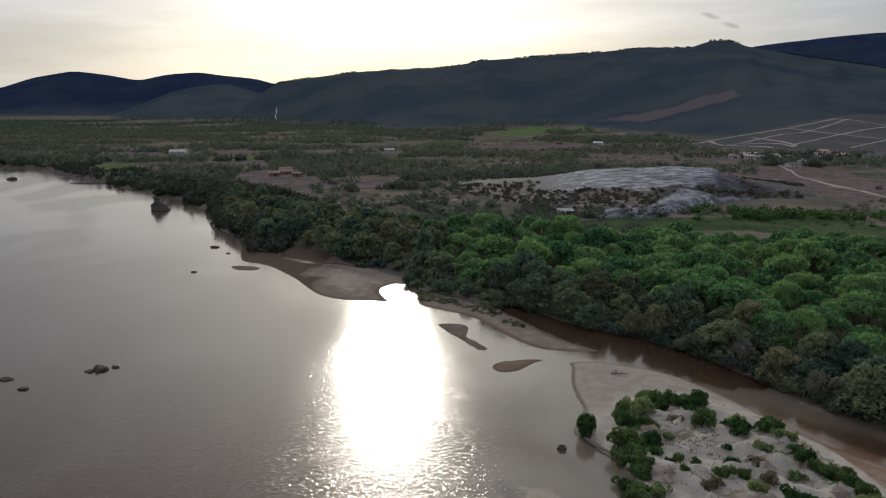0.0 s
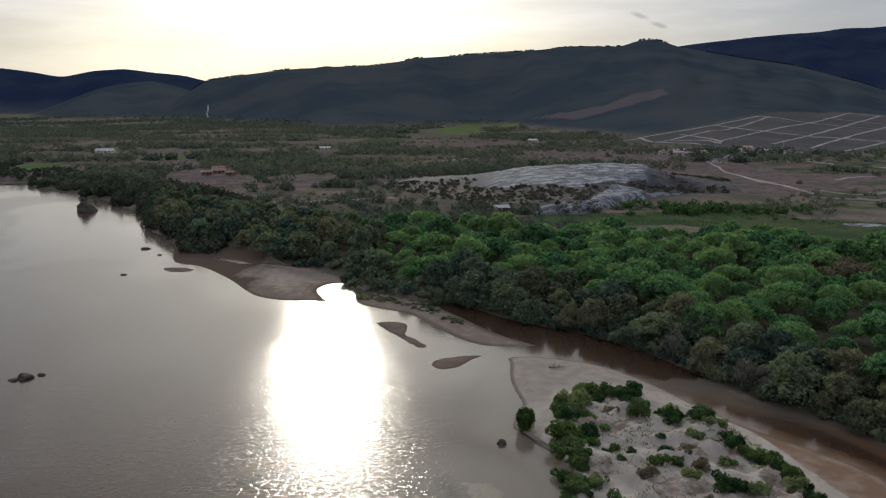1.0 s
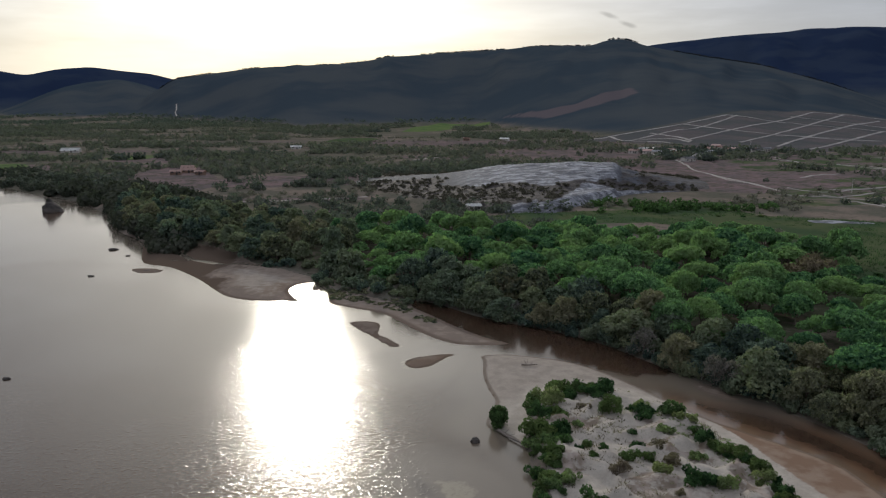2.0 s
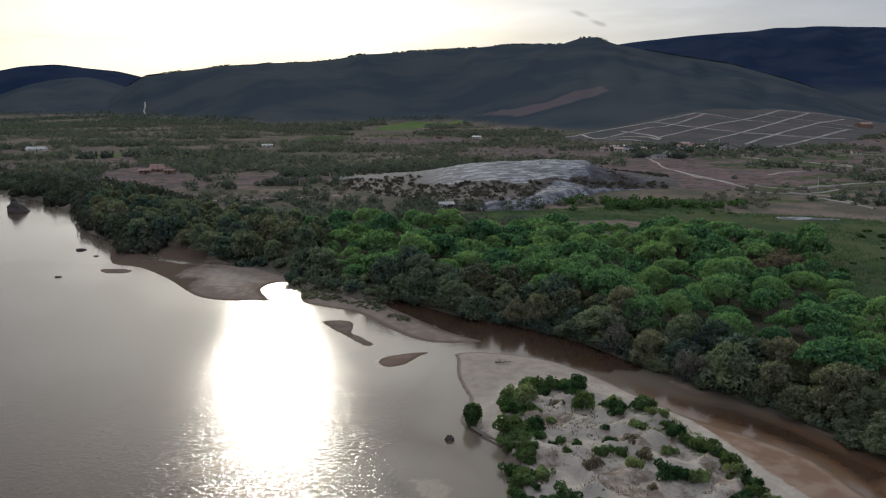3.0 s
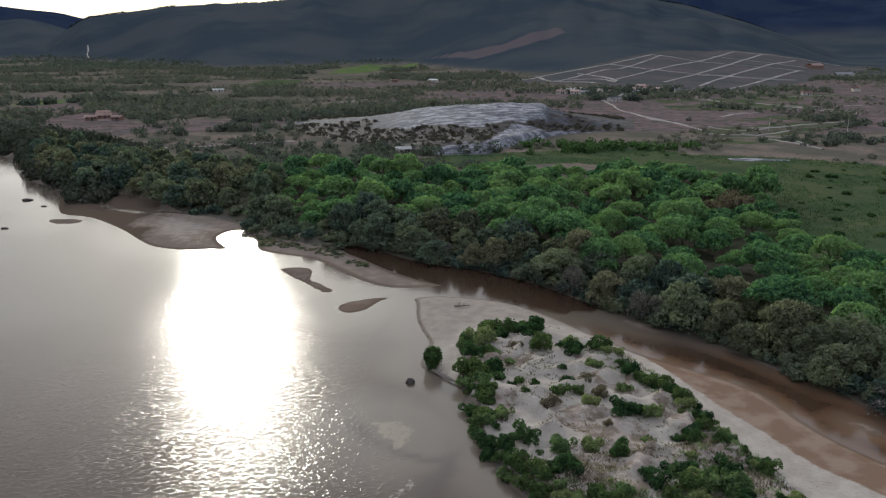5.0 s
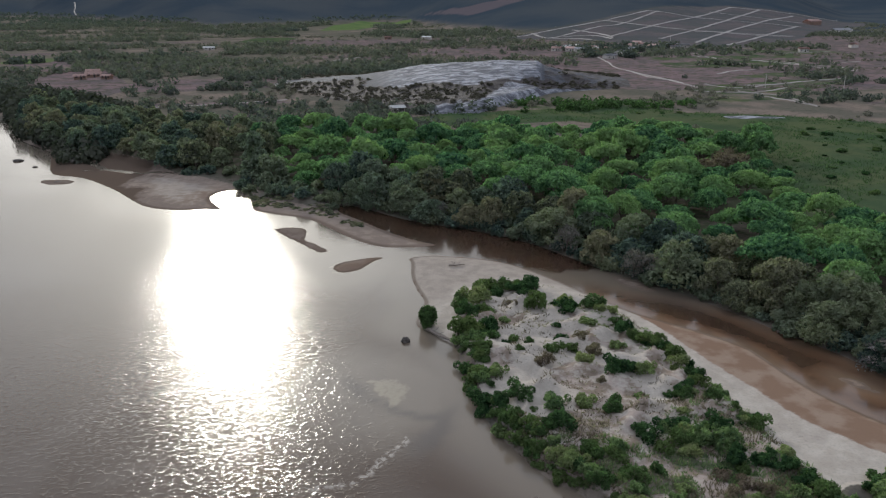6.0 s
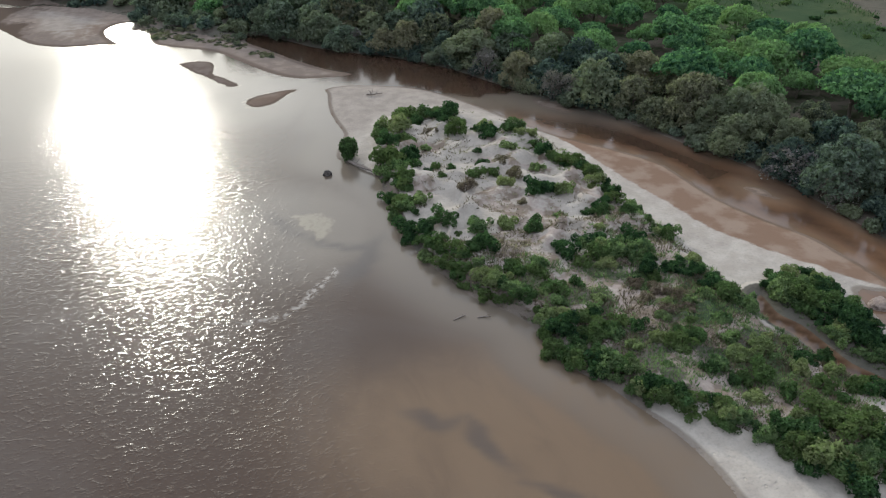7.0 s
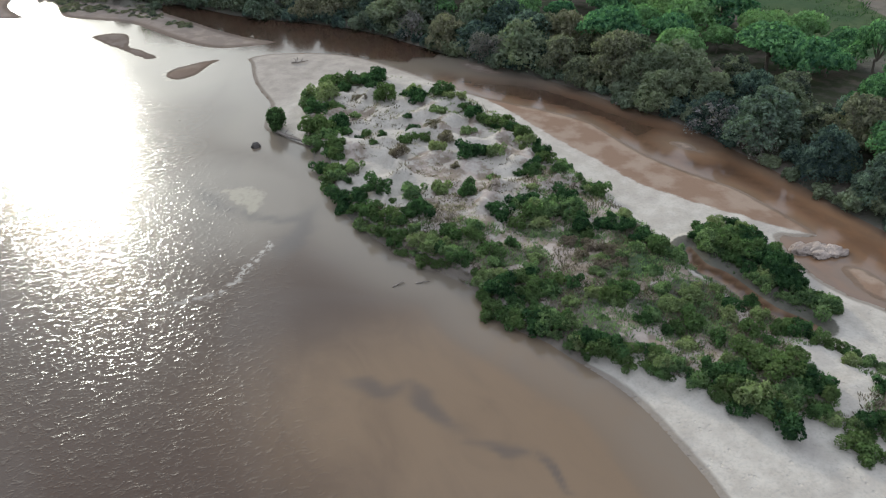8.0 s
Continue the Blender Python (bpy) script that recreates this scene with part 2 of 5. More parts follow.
def water_material():
    m = Nodes("river_water", 0.1, 0.5)
    m.bsdf.inputs["IOR"].default_value = 1.333
    cloudy = m.noise(0.06, 4, 0.5, m.scaled(1, 0.6, 1, 0.4), 1.0)
    body = m.mix(m.remap(m.attr("deep"), 0.0, 1.0), (0.120, 0.098, 0.076), (0.042, 0.024, 0.014))
    body = m.mix(m.remap(cloudy, 0.45, 0.65, 0, 0.25), body, (0.085, 0.070, 0.060))
    # a brown sand shelf under the water, with dark smears
    swirl = m.calc("MULTIPLY", m.calc("SUBTRACT", m.noise(0.16, 4, 0.55, m.scaled(1.5, 0.7, 1, 0.6), 1.2), 0.5), 0.9)
    shelf = m.remap(m.calc("ADD", m.attr("shelf"), m.calc("MULTIPLY", m.attr("shelf"), swirl)), 0.0, 1.1)
    body = m.mix(shelf, body, (0.124, 0.082, 0.048))
    body = m.mix(m.remap(m.calc("ADD", m.attr("smear"), m.calc("MULTIPLY", swirl, m.attr("smear"))), 0.0, 1.0, 0, 0.62), body, (0.045, 0.037, 0.033))
    shoal = m.calc("ADD", m.attr("silt"), m.calc("MULTIPLY", m.calc("SUBTRACT", m.noise(1.1, 4, 0.6, None, 0.8), 0.5), 1.2))
    body = m.mix(m.calc("MULTIPLY", m.remap(shoal, 0.5, 0.95), m.attr("silt")), body, (0.195, 0.168, 0.122))
    rust = m.mix(m.remap(m.noise(0.35, 4, 0.55, m.scaled(1, 0.5, 1, 0.5)), 0.35, 0.65), (0.150, 0.078, 0.040), (0.110, 0.062, 0.036))
    body = m.mix(m.attr("red"), body, m.mix(m.attr("murk_shade"), rust, (0.040, 0.023, 0.015)))
    ruffle = m.attr("ruffle")
    streaks = m.remap(m.noise(0.014, 4, 0.55, m.scaled(1.0, 0.5, 1, 0.5), 1.6), 0.46, 0.60, 0.0, 0.075)
    m.plug(m.calc("ADD", m.calc("SUBTRACT", m.remap(ruffle, 0.25, 0.72, 0.115, 0.17), m.remap(ruffle, 0.78, 1.0, 0.0, 0.03)), m.calc("MULTIPLY", streaks, m.remap(ruffle, 0.05, 0.4, 1.0, 0.0))), m.bsdf.inputs["Roughness"])
    chop = m.noise(1.55, 3, 0.6, m.scaled(0.9, 1.25, 1, 0.25), 0.4)
    fine = m.noise(3.2, 2, 0.5, m.scaled(0.75, 1.35, 1, -0.12), 0.2)
    long = m.noise(0.25, 2, 0.5, m.scaled(0.7, 1.7, 1, 0.2), 0.5)
    crest = m.calc("ADD", m.remap(chop, 0.50, 0.86), m.calc("MULTIPLY", m.remap(fine, 0.52, 0.86), 0.3))
    waves = m.calc("ADD", crest, m.calc("MULTIPLY", long, 0.3))
    gust = m.calc("MULTIPLY", m.remap(m.noise(0.03, 3), 0.35, 0.65, 0.9, 1.0), m.remap(m.noise(0.16, 3, 0.6), 0.3, 0.7, 0.86, 1.12))
    lines = m.calc("MULTIPLY", m.attr("ripple_line"), m.remap(m.noise(1.6, 3, 0.6, None, 0.6), 0.36, 0.62))
    # pale colour painted along the ripple stands in for glints on its crests
    body = m.mix(m.remap(lines, 0.1, 0.9, 0, 0.62), body, (0.34, 0.31, 0.27))
    m.bump(waves, 0.42, m.calc("MULTIPLY", gust, m.calc("ADD", m.remap(ruffle, 0.0, 1.0, 0.003, 0.115), m.remap(ruffle, 0.72, 1.0, 0.0, 0.045))))
    return m.done(body)


def leaf_material(name, dark, light, warm, glow=0.46):
    m = Nodes(name, 0.8, 0.0)
    # random spray tones; pale ones also act as highlights, bluish darks as shade
    tips = m.remap(m.noise(1.0, 4, 0.65), 0.42, 0.60)
    spray = m.calc("ADD", m.calc("MULTIPLY", tips, 0.62), m.calc("MULTIPLY", m.island(), 0.38))
    col = m.mix(spray, tuple(0.68 * c for c in dark), tuple(1.3 * c for c in light))
    col = m.mix(m.remap(m.each(), 0.2, 1.0, 0, 0.65), col, warm)
    col = m.mix(m.remap(m.each(), 0.0, 0.45, 0.35, 0.0), col, dark)
    col = m.mix(m.remap(m.noise(0.25, 3), 0.4, 0.65, 0, 0.3), col, dark)
    thin = m.node("ShaderNodeBsdfTranslucent")
    m.plug(m.mix(1.0, col, (1.1, 1.4, 0.95), "MULTIPLY"), thin.inputs["Color"])
    blend = m.node("ShaderNodeMixShader")
    blend.inputs["Fac"].default_value = glow
    m.plug(m.bsdf.outputs["BSDF"], blend.inputs[1])
    m.plug(thin.outputs["BSDF"], blend.inputs[2])
    m.plug(blend.outputs["Shader"], m.nt.nodes["Material Output"].inputs["Surface"])
    return m.done(col)


def bark_material():
    m = Nodes("grey_bark", 0.9, 0.1)
    m.bump(m.noise(6, 4), 0.05)
    return m.done(m.mix(m.noise(3, 4), (0.09, 0.07, 0.055), (0.20, 0.17, 0.14)))


def rock_material(name, pale, dark, scrub):
    m = Nodes(name, 0.85, 0.2)
    streak = m.noise(0.22, 8, 0.72, m.scaled(0.6, 1.5, 1.6, 0.3), 0.5)
    fine = m.noise(1.2, 5, 0.6)
    col = m.mix(m.remap(streak, 0.40, 0.56), pale, dark)
    col = m.mix(m.remap(fine, 0.5, 0.75, 0, 0.6), col, tuple(0.6 * c for c in dark))
    if scrub:
        col = m.mix(m.attr("dark_tone"), col, m.mix(m.remap(streak, 0.4, 0.6), (0.028, 0.031, 0.040), (0.064, 0.067, 0.078)))
        patch = m.calc("ADD", m.attr("scrub"), m.calc("MULTIPLY", m.calc("SUBTRACT", m.noise(0.11, 7, 0.72), 0.5), 1.5))
        col = m.mix(m.remap(patch, 0.42, 0.54), col, m.mix(m.remap(fine, 0.4, 0.65), (0.030, 0.026, 0.026), (0.050, 0.042, 0.040)))
    m.bump(m.calc("ADD", streak, m.calc("MULTIPLY", fine, 0.3)), 0.8)
    return m.done(col)


def plain_material(name, a, b, scale=2.0, rough=0.85):
    m = Nodes(name, rough, 0.2)
    n = m.noise(scale, 5)
    m.bump(n, 0.03)
    return m.done(m.mix(m.remap(n, 0.35, 0.65), a, b))


GROUND, WATER, BARK = ground_material(), water_material(), bark_material()
LEAF_GREEN = leaf_material("bright_green_leaves", (0.030, 0.078, 0.054), (0.154, 0.268, 0.116), (0.205, 0.280, 0.110), 0.46)
LEAF_GREY = leaf_material("grey_green_leaves", (0.032, 0.050, 0.054), (0.146, 0.192, 0.140), (0.226, 0.232, 0.132), 0.30)
LEAF_OLIVE = leaf_material("olive_leaves", (0.046, 0.056, 0.052), (0.222, 0.230, 0.134), (0.226, 0.198, 0.130), 0.32)
LEAF_BUSH = leaf_material("bush_leaves", (0.014, 0.032, 0.019), (0.074, 0.134, 0.052), (0.128, 0.160, 0.060), 0.38)
LEAF_FRESH = leaf_material("pale_bush_leaves", (0.050, 0.088, 0.046), (0.204, 0.262, 0.116), (0.248, 0.245, 0.122))
LEAF_DARK = leaf_material("dark_woodland_leaves", (0.022, 0.032, 0.030), (0.056, 0.070, 0.056), (0.070, 0.068, 0.052), 0.22)
LEAF_THORN = leaf_material("thorn_scrub", (0.050, 0.042, 0.040), (0.088, 0.072, 0.066), (0.080, 0.078, 0.056), 0.25)
LEAF_BROWN = leaf_material("dry_brown_twigs", (0.110, 0.082, 0.070), (0.190, 0.148, 0.122), (0.15, 0.125, 0.085))
# both plain scrub colours are lightened to stand in for haze
LEAF_PLAIN = leaf_material("grey_scrub_leaves", (0.048, 0.058, 0.058), (0.104, 0.112, 0.100), (0.126, 0.118, 0.096), 0.36)
LEAF_SCRUB = leaf_material("scrub_leaves", (0.112, 0.102, 0.096), (0.160, 0.144, 0.130), (0.170, 0.146, 0.128), 0.38)
PALE_ROCK = rock_material("pale_granite", (0.280, 0.288, 0.315), (0.074, 0.077, 0.09), True)
RIVER_ROCK = rock_material("river_boulder", (0.105, 0.090, 0.080), (0.045, 0.040, 0.038), False)
# ridge trees share the haze blue painted into the hill's woods
LEAF_HILL = leaf_material("hill_forest_leaves", (0.030, 0.036, 0.042), (0.046, 0.052, 0.054), (0.048, 0.050, 0.052), 0.0)
LEAF_HERB = leaf_material("fresh_herbs", (0.080, 0.124, 0.062), (0.225, 0.275, 0.128), (0.270, 0.248, 0.145))
LEAF_BARE = leaf_material("bare_lilac_twigs", (0.14, 0.125, 0.13), (0.23, 0.205, 0.21), (0.19, 0.165, 0.15))
LEAF_MEADOW = leaf_material("meadow_weeds", (0.034, 0.064, 0.034), (0.066, 0.102, 0.048), (0.075, 0.09, 0.048))
LEAF_STRAW = leaf_material("straw_and_twigs", (0.16, 0.135, 0.092), (0.30, 0.255, 0.178), (0.22, 0.20, 0.12))
BANK_ROCK = rock_material("bank_boulder", (0.32, 0.26, 0.22), (0.20, 0.155, 0.13), False)
DRIFTWOOD = plain_material("weathered_wood", (0.11, 0.09, 0.075), (0.22, 0.19, 0.165), 8)
PLASTER = plain_material("whitewashed_plaster", (0.50, 0.47, 0.43), (0.40, 0.37, 0.34), 0.8)
CLAY_WALL = plain_material("bare_brick_wall", (0.22, 0.14, 0.11), (0.19, 0.13, 0.10), 2)
TILE_ROOF = plain_material("clay_roof_tiles", (0.50, 0.34, 0.30), (0.38, 0.27, 0.24), 3)
GREY_ROOF = plain_material("grey_sheet_roof", (0.36, 0.36, 0.37), (0.28, 0.28, 0.30), 1.5, 0.5)
PALE_ROOF = plain_material("pale_sheet_roof", (0.68, 0.68, 0.66), (0.58, 0.58, 0.57), 1.5, 0.5)
DARK_OPENING = plain_material("dark_opening", (0.03, 0.03, 0.035), (0.05, 0.045, 0.04), 3, 0.4)
STREET = plain_material("dull_earth_street", (0.215, 0.200, 0.192), (0.140, 0.130, 0.127), 0.05)
TRACK = plain_material("pale_dirt_track", (0.245, 0.22, 0.205), (0.16, 0.145, 0.135), 0.12)


# ---------- plan: shorelines, in metres; the camera hovers over (0, 0) ----------
MAINLAND = [
    (-1600, 1500), (-900, 900), (-520, 690), (-324, 567), (-289, 547), (-217, 468), (-180, 428), (-135, 378), (-115, 352),
    (-91, 306), (-82, 280), (-68, 257), (-64, 241), (-59, 222), (-50, 215), (-40, 200), (-33, 186), (-29, 179.5), (-23, 175.5),
    (-16, 174.6), (-12.2, 173), (-14.5, 180), (-15.5, 186), (-13, 191), (-9, 191), (-6.5, 183), (-5.7, 172), (-1.8, 167.5),
    (5.6, 161.4), (10, 153), (14.2, 144), (18.5, 138.6), (24, 137), (29, 137.4), (25.5, 141.5), (21, 149), (16.6, 158.5),
    (13, 166), (13.6, 171), (17, 169.5), (21.5, 163.5), (26, 156.5), (32, 150.5), (39, 144.5), (46, 135.5), (50.5, 126),
]
MAINLAND_SOUTH = [
    (54.2, 117), (58.6, 109), (62.6, 101.6), (65.8, 93.6), (68.2, 86), (71, 79), (72.2, 71.4), (72.6, 64.4), (73, 57.6), (72.8, 52), (73, 47), (73.6, 42), (77, 30),
    (84, 0), (92, -60), (130, -200), (300, -600), (4000, -600), (4000, 4600), (-1600, 4600),
]
ISLAND_WEST = [
    (22.5, 130.8), (22.3, 128), (21.1, 121.1), (20.9, 114.6), (21, 109), (18.6, 103), (18.2, 100.5), (19.6, 98.2), (22.3, 93.5), (21.8, 89.4), (21.8, 84.2),
    (20.8, 79.7), (21.0, 75), (21.5, 70), (23, 64.9), (24, 61.4), (26.3, 58), (27.6, 54.9), (27.6, 51.4), (27.8, 49), (28.9, 46.7),
    (30.1, 44.8), (30.9, 42.3), (31.9, 39.4), (32.7, 36.4), (33, 33.1), (32.9, 29.6), (32.8, 26.9), (32.5, 24.7), (31, 15), (28, 0),
    (26, -20), (32, -50), (45, -70),
]
ISLAND_EAST = [
    (62, -60), (66, -20), (65, 10), (63, 28), (61.6, 35.4), (60.5, 37.7), (60.1, 39.4), (59.8, 41.8), (60.4, 45.5), (61.9, 49.2),
    (63.6, 48.4), (66, 47.7), (66.2, 51.2), (65.8, 56.8), (65.3, 60.1), (62.7, 66.2), (61.1, 72.3), (60.7, 79.3), (60.2, 84),
    (57, 89.7), (51.1, 98.1), (47.8, 105.4), (44.1, 115), (40.6, 121.9), (37, 126.2), (31.8, 129.4), (26.3, 131.4),
]
CREEK = [
    (52.0, 52), (50.2, 50.3), (49.7, 47.6), (50.5, 45.5), (50.5, 42.5), (50.8, 39.6), (52.4, 36.4), (53.8, 35.8), (53.6, 37.4), (52.5, 40),
    (52.4, 43), (52.3, 46.3), (51.5, 48.3), (51.7, 50),
]
BARS = [
    [(9.0, 130.3), (9.2, 126.4), (10.5, 125.8), (13.1, 126.6), (16.5, 130.6), (17.8, 132.4), (14.1, 132.5)],
    [(-1.2, 154.8), (2.3, 147.2), (6.6, 138.6), (8.5, 138.6), (6.2, 143), (4.5, 146.5), (5.2, 152.5), (2.5, 155.9)],
    [(-60, 214), (-57, 209), (-52.5, 208.5), (-51, 211.5), (-55, 214)],
    [(63.2, 41.9), (64.6, 42.2), (65.3, 40.4), (65.3, 37.8), (64.5, 33.5), (62.6, 34.8), (61.9, 36.8), (61.8, 38.8)],
    [(54.2, 113.6), (57, 110), (58.3, 106), (56.5, 106.5), (54.5, 110)],
    [(66.6, 73.5), (68.0, 71.8), (68.6, 69.0), (67.6, 69.4), (66.6, 71.5)],
]
LEE = [(40, -40), (14, 20), (10, 40), (9, 56), (10.5, 66), (11, 76), (11, 90), (10, 105), (9, 120), (12, 137), (60, 140), (80, 60), (80, -40)]
RIPPLE = [(11.8, 72), (10.6, 70.2), (9.0, 68.6), (7.7, 66.5), (5.4, 64.9), (2.9, 64.5), (-0.8, 65.3), (-4.8, 66.4), (-9, 67.5), (-9, 75), (2, 78), (9, 76)]
SHOAL = [(9.0, 85.8), (9.4, 83.0), (10.8, 80.2), (11.0, 78.4), (12.6, 79.2), (13.4, 81.4), (14.2, 82.9), (12.1, 85.4)]
ISLAND_GREEN = [
    (25.5, 108.5), (29.5, 112.4), (35.8, 114.2), (41.9, 110), (46.4, 102.2), (48.6, 92.8), (50.2, 79.5), (49.6, 71.1), (49.2, 63.4),
    (50, 57.3), (50, 50.9), (49.3, 46), (50.2, 40.3), (52, 34.8), (53, 27.4), (54, 15), (56, -20), (50, -50), (42, -30), (44, 10),
    (46.7, 22.5), (42.2, 27.5), (39.5, 30.7), (37.1, 34.7), (34.3, 38.7), (31.1, 42.8), (29.3, 47.5), (27.8, 51.4), (27.5, 55), (24, 61.4), (22, 67),
    (20.5, 80), (21.5, 90), (22.5, 96),
]
WET_SAND = [
    (40.5, 122.5), (41.5, 119.6), (44.5, 113.3), (48.3, 104.2), (50.8, 95.7), (52.2, 83.3), (53.9, 72.3), (54.9, 65.3), (57, 60.6), (58.5, 57.6), (63, 50.5), (68, 47),
    (69, 57), (66, 66), (63, 80), (60, 91), (52, 100), (46, 117),
]
SPIT = [(52.4, 51.5), (54.4, 54), (59, 53.4), (59.5, 49.8), (58.6, 45.9), (57.3, 41.3), (57.6, 38), (55.7, 36.9), (53.9, 38.4), (52.9, 41), (52.8, 43), (52.7, 46.9)]
SAND_GAP = [(48.2, 34.6), (50.2, 33.2), (51.2, 30.3), (51.0, 27.6), (47.8, 25.8), (45.4, 26.6), (47.6, 29.6), (47.4, 32.1)]


RILLS = [[(-58, 250), (-55, 242), (-49.5, 231), (-46, 225), (-40, 220.5), (-36, 217.5)], [(-52, 224), (-46, 224.5), (-38, 218), (-30, 217.5), (-22, 212)], [(-12, 203), (-4, 197), (4, 187)]]
SAND_BAR = [
    (-67, 262), (-64, 241), (-59, 222), (-50, 215), (-40, 200), (-33, 186), (-29, 179), (-23, 174), (-12, 172), (-14, 181), (-16, 186), (-12.5, 191), (-10, 194),
    (-14, 200), (-21, 207), (-30, 221), (-42, 238), (-55, 251),
]
SAND_SPIT = [
    (-7.5, 184), (-6, 171), (-1.8, 166.5), (5.6, 160.4), (10, 152), (14.2, 143), (18.5, 137.5), (24, 136), (31, 137), (26.5, 142), (22.5, 148), (17, 158), (12, 166), (4, 172),
    (-2, 180),
]


FOREST = [
    (39, 147), (47, 138), (52, 128), (56, 118.5), (60.5, 111), (64.5, 103.5), (67.8, 95), (70, 87.5), (73, 80), (74, 72), (74.8, 60), (75.5, 45), (85, 20), (100, 30), (104, 80), (102, 112), (99, 122), (110, 146), (118, 168),
    (129, 184), (132, 196), (128, 213), (117, 222), (93, 228), (64, 229), (38, 241), (12, 251), (-2, 244), (-25, 268), (-57, 300), (-90, 345), (-84, 300), (-66, 264),
    (-47, 241), (-30, 223), (-15, 207.5), (-6, 202), (0, 196), (7, 188), (12.5, 179.5), (19, 172), (26.5, 159.5), (32, 153),
]


def rounded(points, steps=4, closed=True):
    """A smooth curve (Catmull-Rom) through the corners of a plan."""
    p = np.array(points, float)
    n, out = len(p), []
    for i in range(n if closed else n - 1):
        a, b, c, d = (p[(i + k) % n] if closed else p[min(max(i + k, 0), n - 1)] for k in (-1, 0, 1, 2))
        for s in np.arange(steps) / steps:
            out.append(0.5 * (2 * b + (c - a) * s + (2 * a - 5 * b + 4 * c - d) * s * s + (3 * b - a - 3 * c + d) * s ** 3))
    if not closed:
        out.append(p[-1])
    return np.array(out)


def inside(poly, x, y):
    """Signed distance to a closed plan curve: positive inside."""
    x, y = np.asarray(x, float), np.asarray(y, float)
    best, odd = np.full(x.shape, 1e18), np.zeros(x.shape, bool)
    for (ax, ay), (bx, by) in zip(poly, np.roll(poly, -1, axis=0)):
        dx, dy = bx - ax, by - ay
        s = np.clip(((x - ax) * dx + (y - ay) * dy) / (dx * dx + dy * dy + 1e-12), 0, 1)
        best = np.minimum(best, (x - ax - s * dx) ** 2 + (y - ay - s * dy) ** 2)
        if dy:
            odd ^= ((ay > y) != (by > y)) & (x < (y - ay) * dx / dy + ax)
    return np.where(odd, 1, -1) * np.sqrt(best)


def trail(line, x, y):
    """Distance to an open line."""
    best = np.full(np.shape(x), 1e9)
    for (ax, ay), (bx, by) in zip(line, line[1:]):
        dx, dy = bx - ax, by - ay
        s = np.clip(((x - ax) * dx + (y - ay) * dy) / (dx * dx + dy * dy), 0, 1)
        best = np.minimum(best, np.hypot(x - ax - s * dx, y - ay - s * dy))
    return best


def smooth(a, b, v):
    s = np.clip((v - a) / (b - a), 0, 1)
    return s * s * (3 - 2 * s)


LATTICE = np.random.RandomState(7).rand(256, 256)


def value_noise(x, y):
    xi, yi = np.floor(x).astype(int), np.floor(y).astype(int)
    fx, fy = x - xi, y - yi
    fx, fy = fx * fx * (3 - 2 * fx), fy * fy * (3 - 2 * fy)
    g = lambda i, j: LATTICE[(xi + i) & 255, (yi + j) & 255]
    return (g(0, 0) * (1 - fx) + g(1, 0) * fx) * (1 - fy) + (g(0, 1) * (1 - fx) + g(1, 1) * fx) * fy


def fbm(x, y, octaves=4):
    """Fractal noise about zero, from -0.5 to 0.5."""
    total, amp, norm = 0, 1.0, 0
    for k in range(octaves):
        total = total + amp * value_noise(x * 2 ** k + 17.3 * k, y * 2 ** k + 5.1 * k)
        norm, amp = norm + amp, amp * 0.5
    return total / norm - 0.5


P_MAIN = rounded(MAINLAND + MAINLAND_SOUTH, 3)
P_ISLE = rounded(ISLAND_WEST + ISLAND_EAST, 3)
P_WET, P_CREEK, P_SHOAL, P_GREEN, P_SPIT, P_LEE, P_RIPPLE = (rounded(p, 3) for p in (WET_SAND, CREEK, SHOAL, ISLAND_GREEN, SPIT, LEE, RIPPLE))
P_GAP = rounded(SAND_GAP, 3)
P_SAND = [rounded(p, 3) for p in (SAND_BAR, SAND_SPIT)]
P_FOREST = rounded(FOREST, 3)
P_PALE = rounded([(-31, 213), (-16.4, 195.4), (-15.3, 189.2), (-18.5, 178.5), (-24.5, 181), (-31, 196)], 3)
P_PLOTS = np.array([(230, 850), (300, 890), (410, 945), (506, 1020), (704, 1140), (951, 1200), (960, 1100), (700, 880), (560, 740), (400, 610), (330, 700), (280, 790)], float)
P_CROP = np.array([(69, 1082), (121, 1106), (160, 1200), (233, 1309), (249, 1368), (165, 1409), (107, 1310)], float)
P_STRIP = np.array([(260, 1375), (308, 1272), (378, 1248), (485, 1329), (475, 1260), (376, 1178), (304, 1180)], float)
P_BARS = [rounded(p, 3) for p in BARS]

# hills: bearing in degrees and the crest's height in degrees as seen from 45 m over the river
MAIN_CREST = [
    (-16, -1.6), (-14, 0.2), (-11.9, 1.46), (-9.5, 1.84), (-6.7, 2.17), (-3.4, 2.38), (0, 2.57), (2.7, 3.06), (6, 3.32), (10.3, 3.53),
    (13.8, 3.8), (17.3, 3.8), (18.3, 4.17), (19.2, 4.28), (20.1, 4.1), (21, 3.74), (25, 2.93), (28.8, 2.35), (32.5, 1.27), (36, 0.0), (38.4, -0.9), (42, -1.6),
]
MAIN_FOOT = [(-16, 2100), (-10, 1700), (-3.5, 1150), (5, 1350), (9, 1400), (13, 1100), (17, 930), (25, 800), (31, 770), (38, 860), (45, 1300)]
NEAR_HILL = [(-24.5, -1.2), (-22.8, -0.73), (-21, 0.02), (-19.2, 0.78), (-17.3, 1.27), (-15.4, 1.4), (-13.9, 1.0), (-12.3, 0.4), (-10, -0.8)]
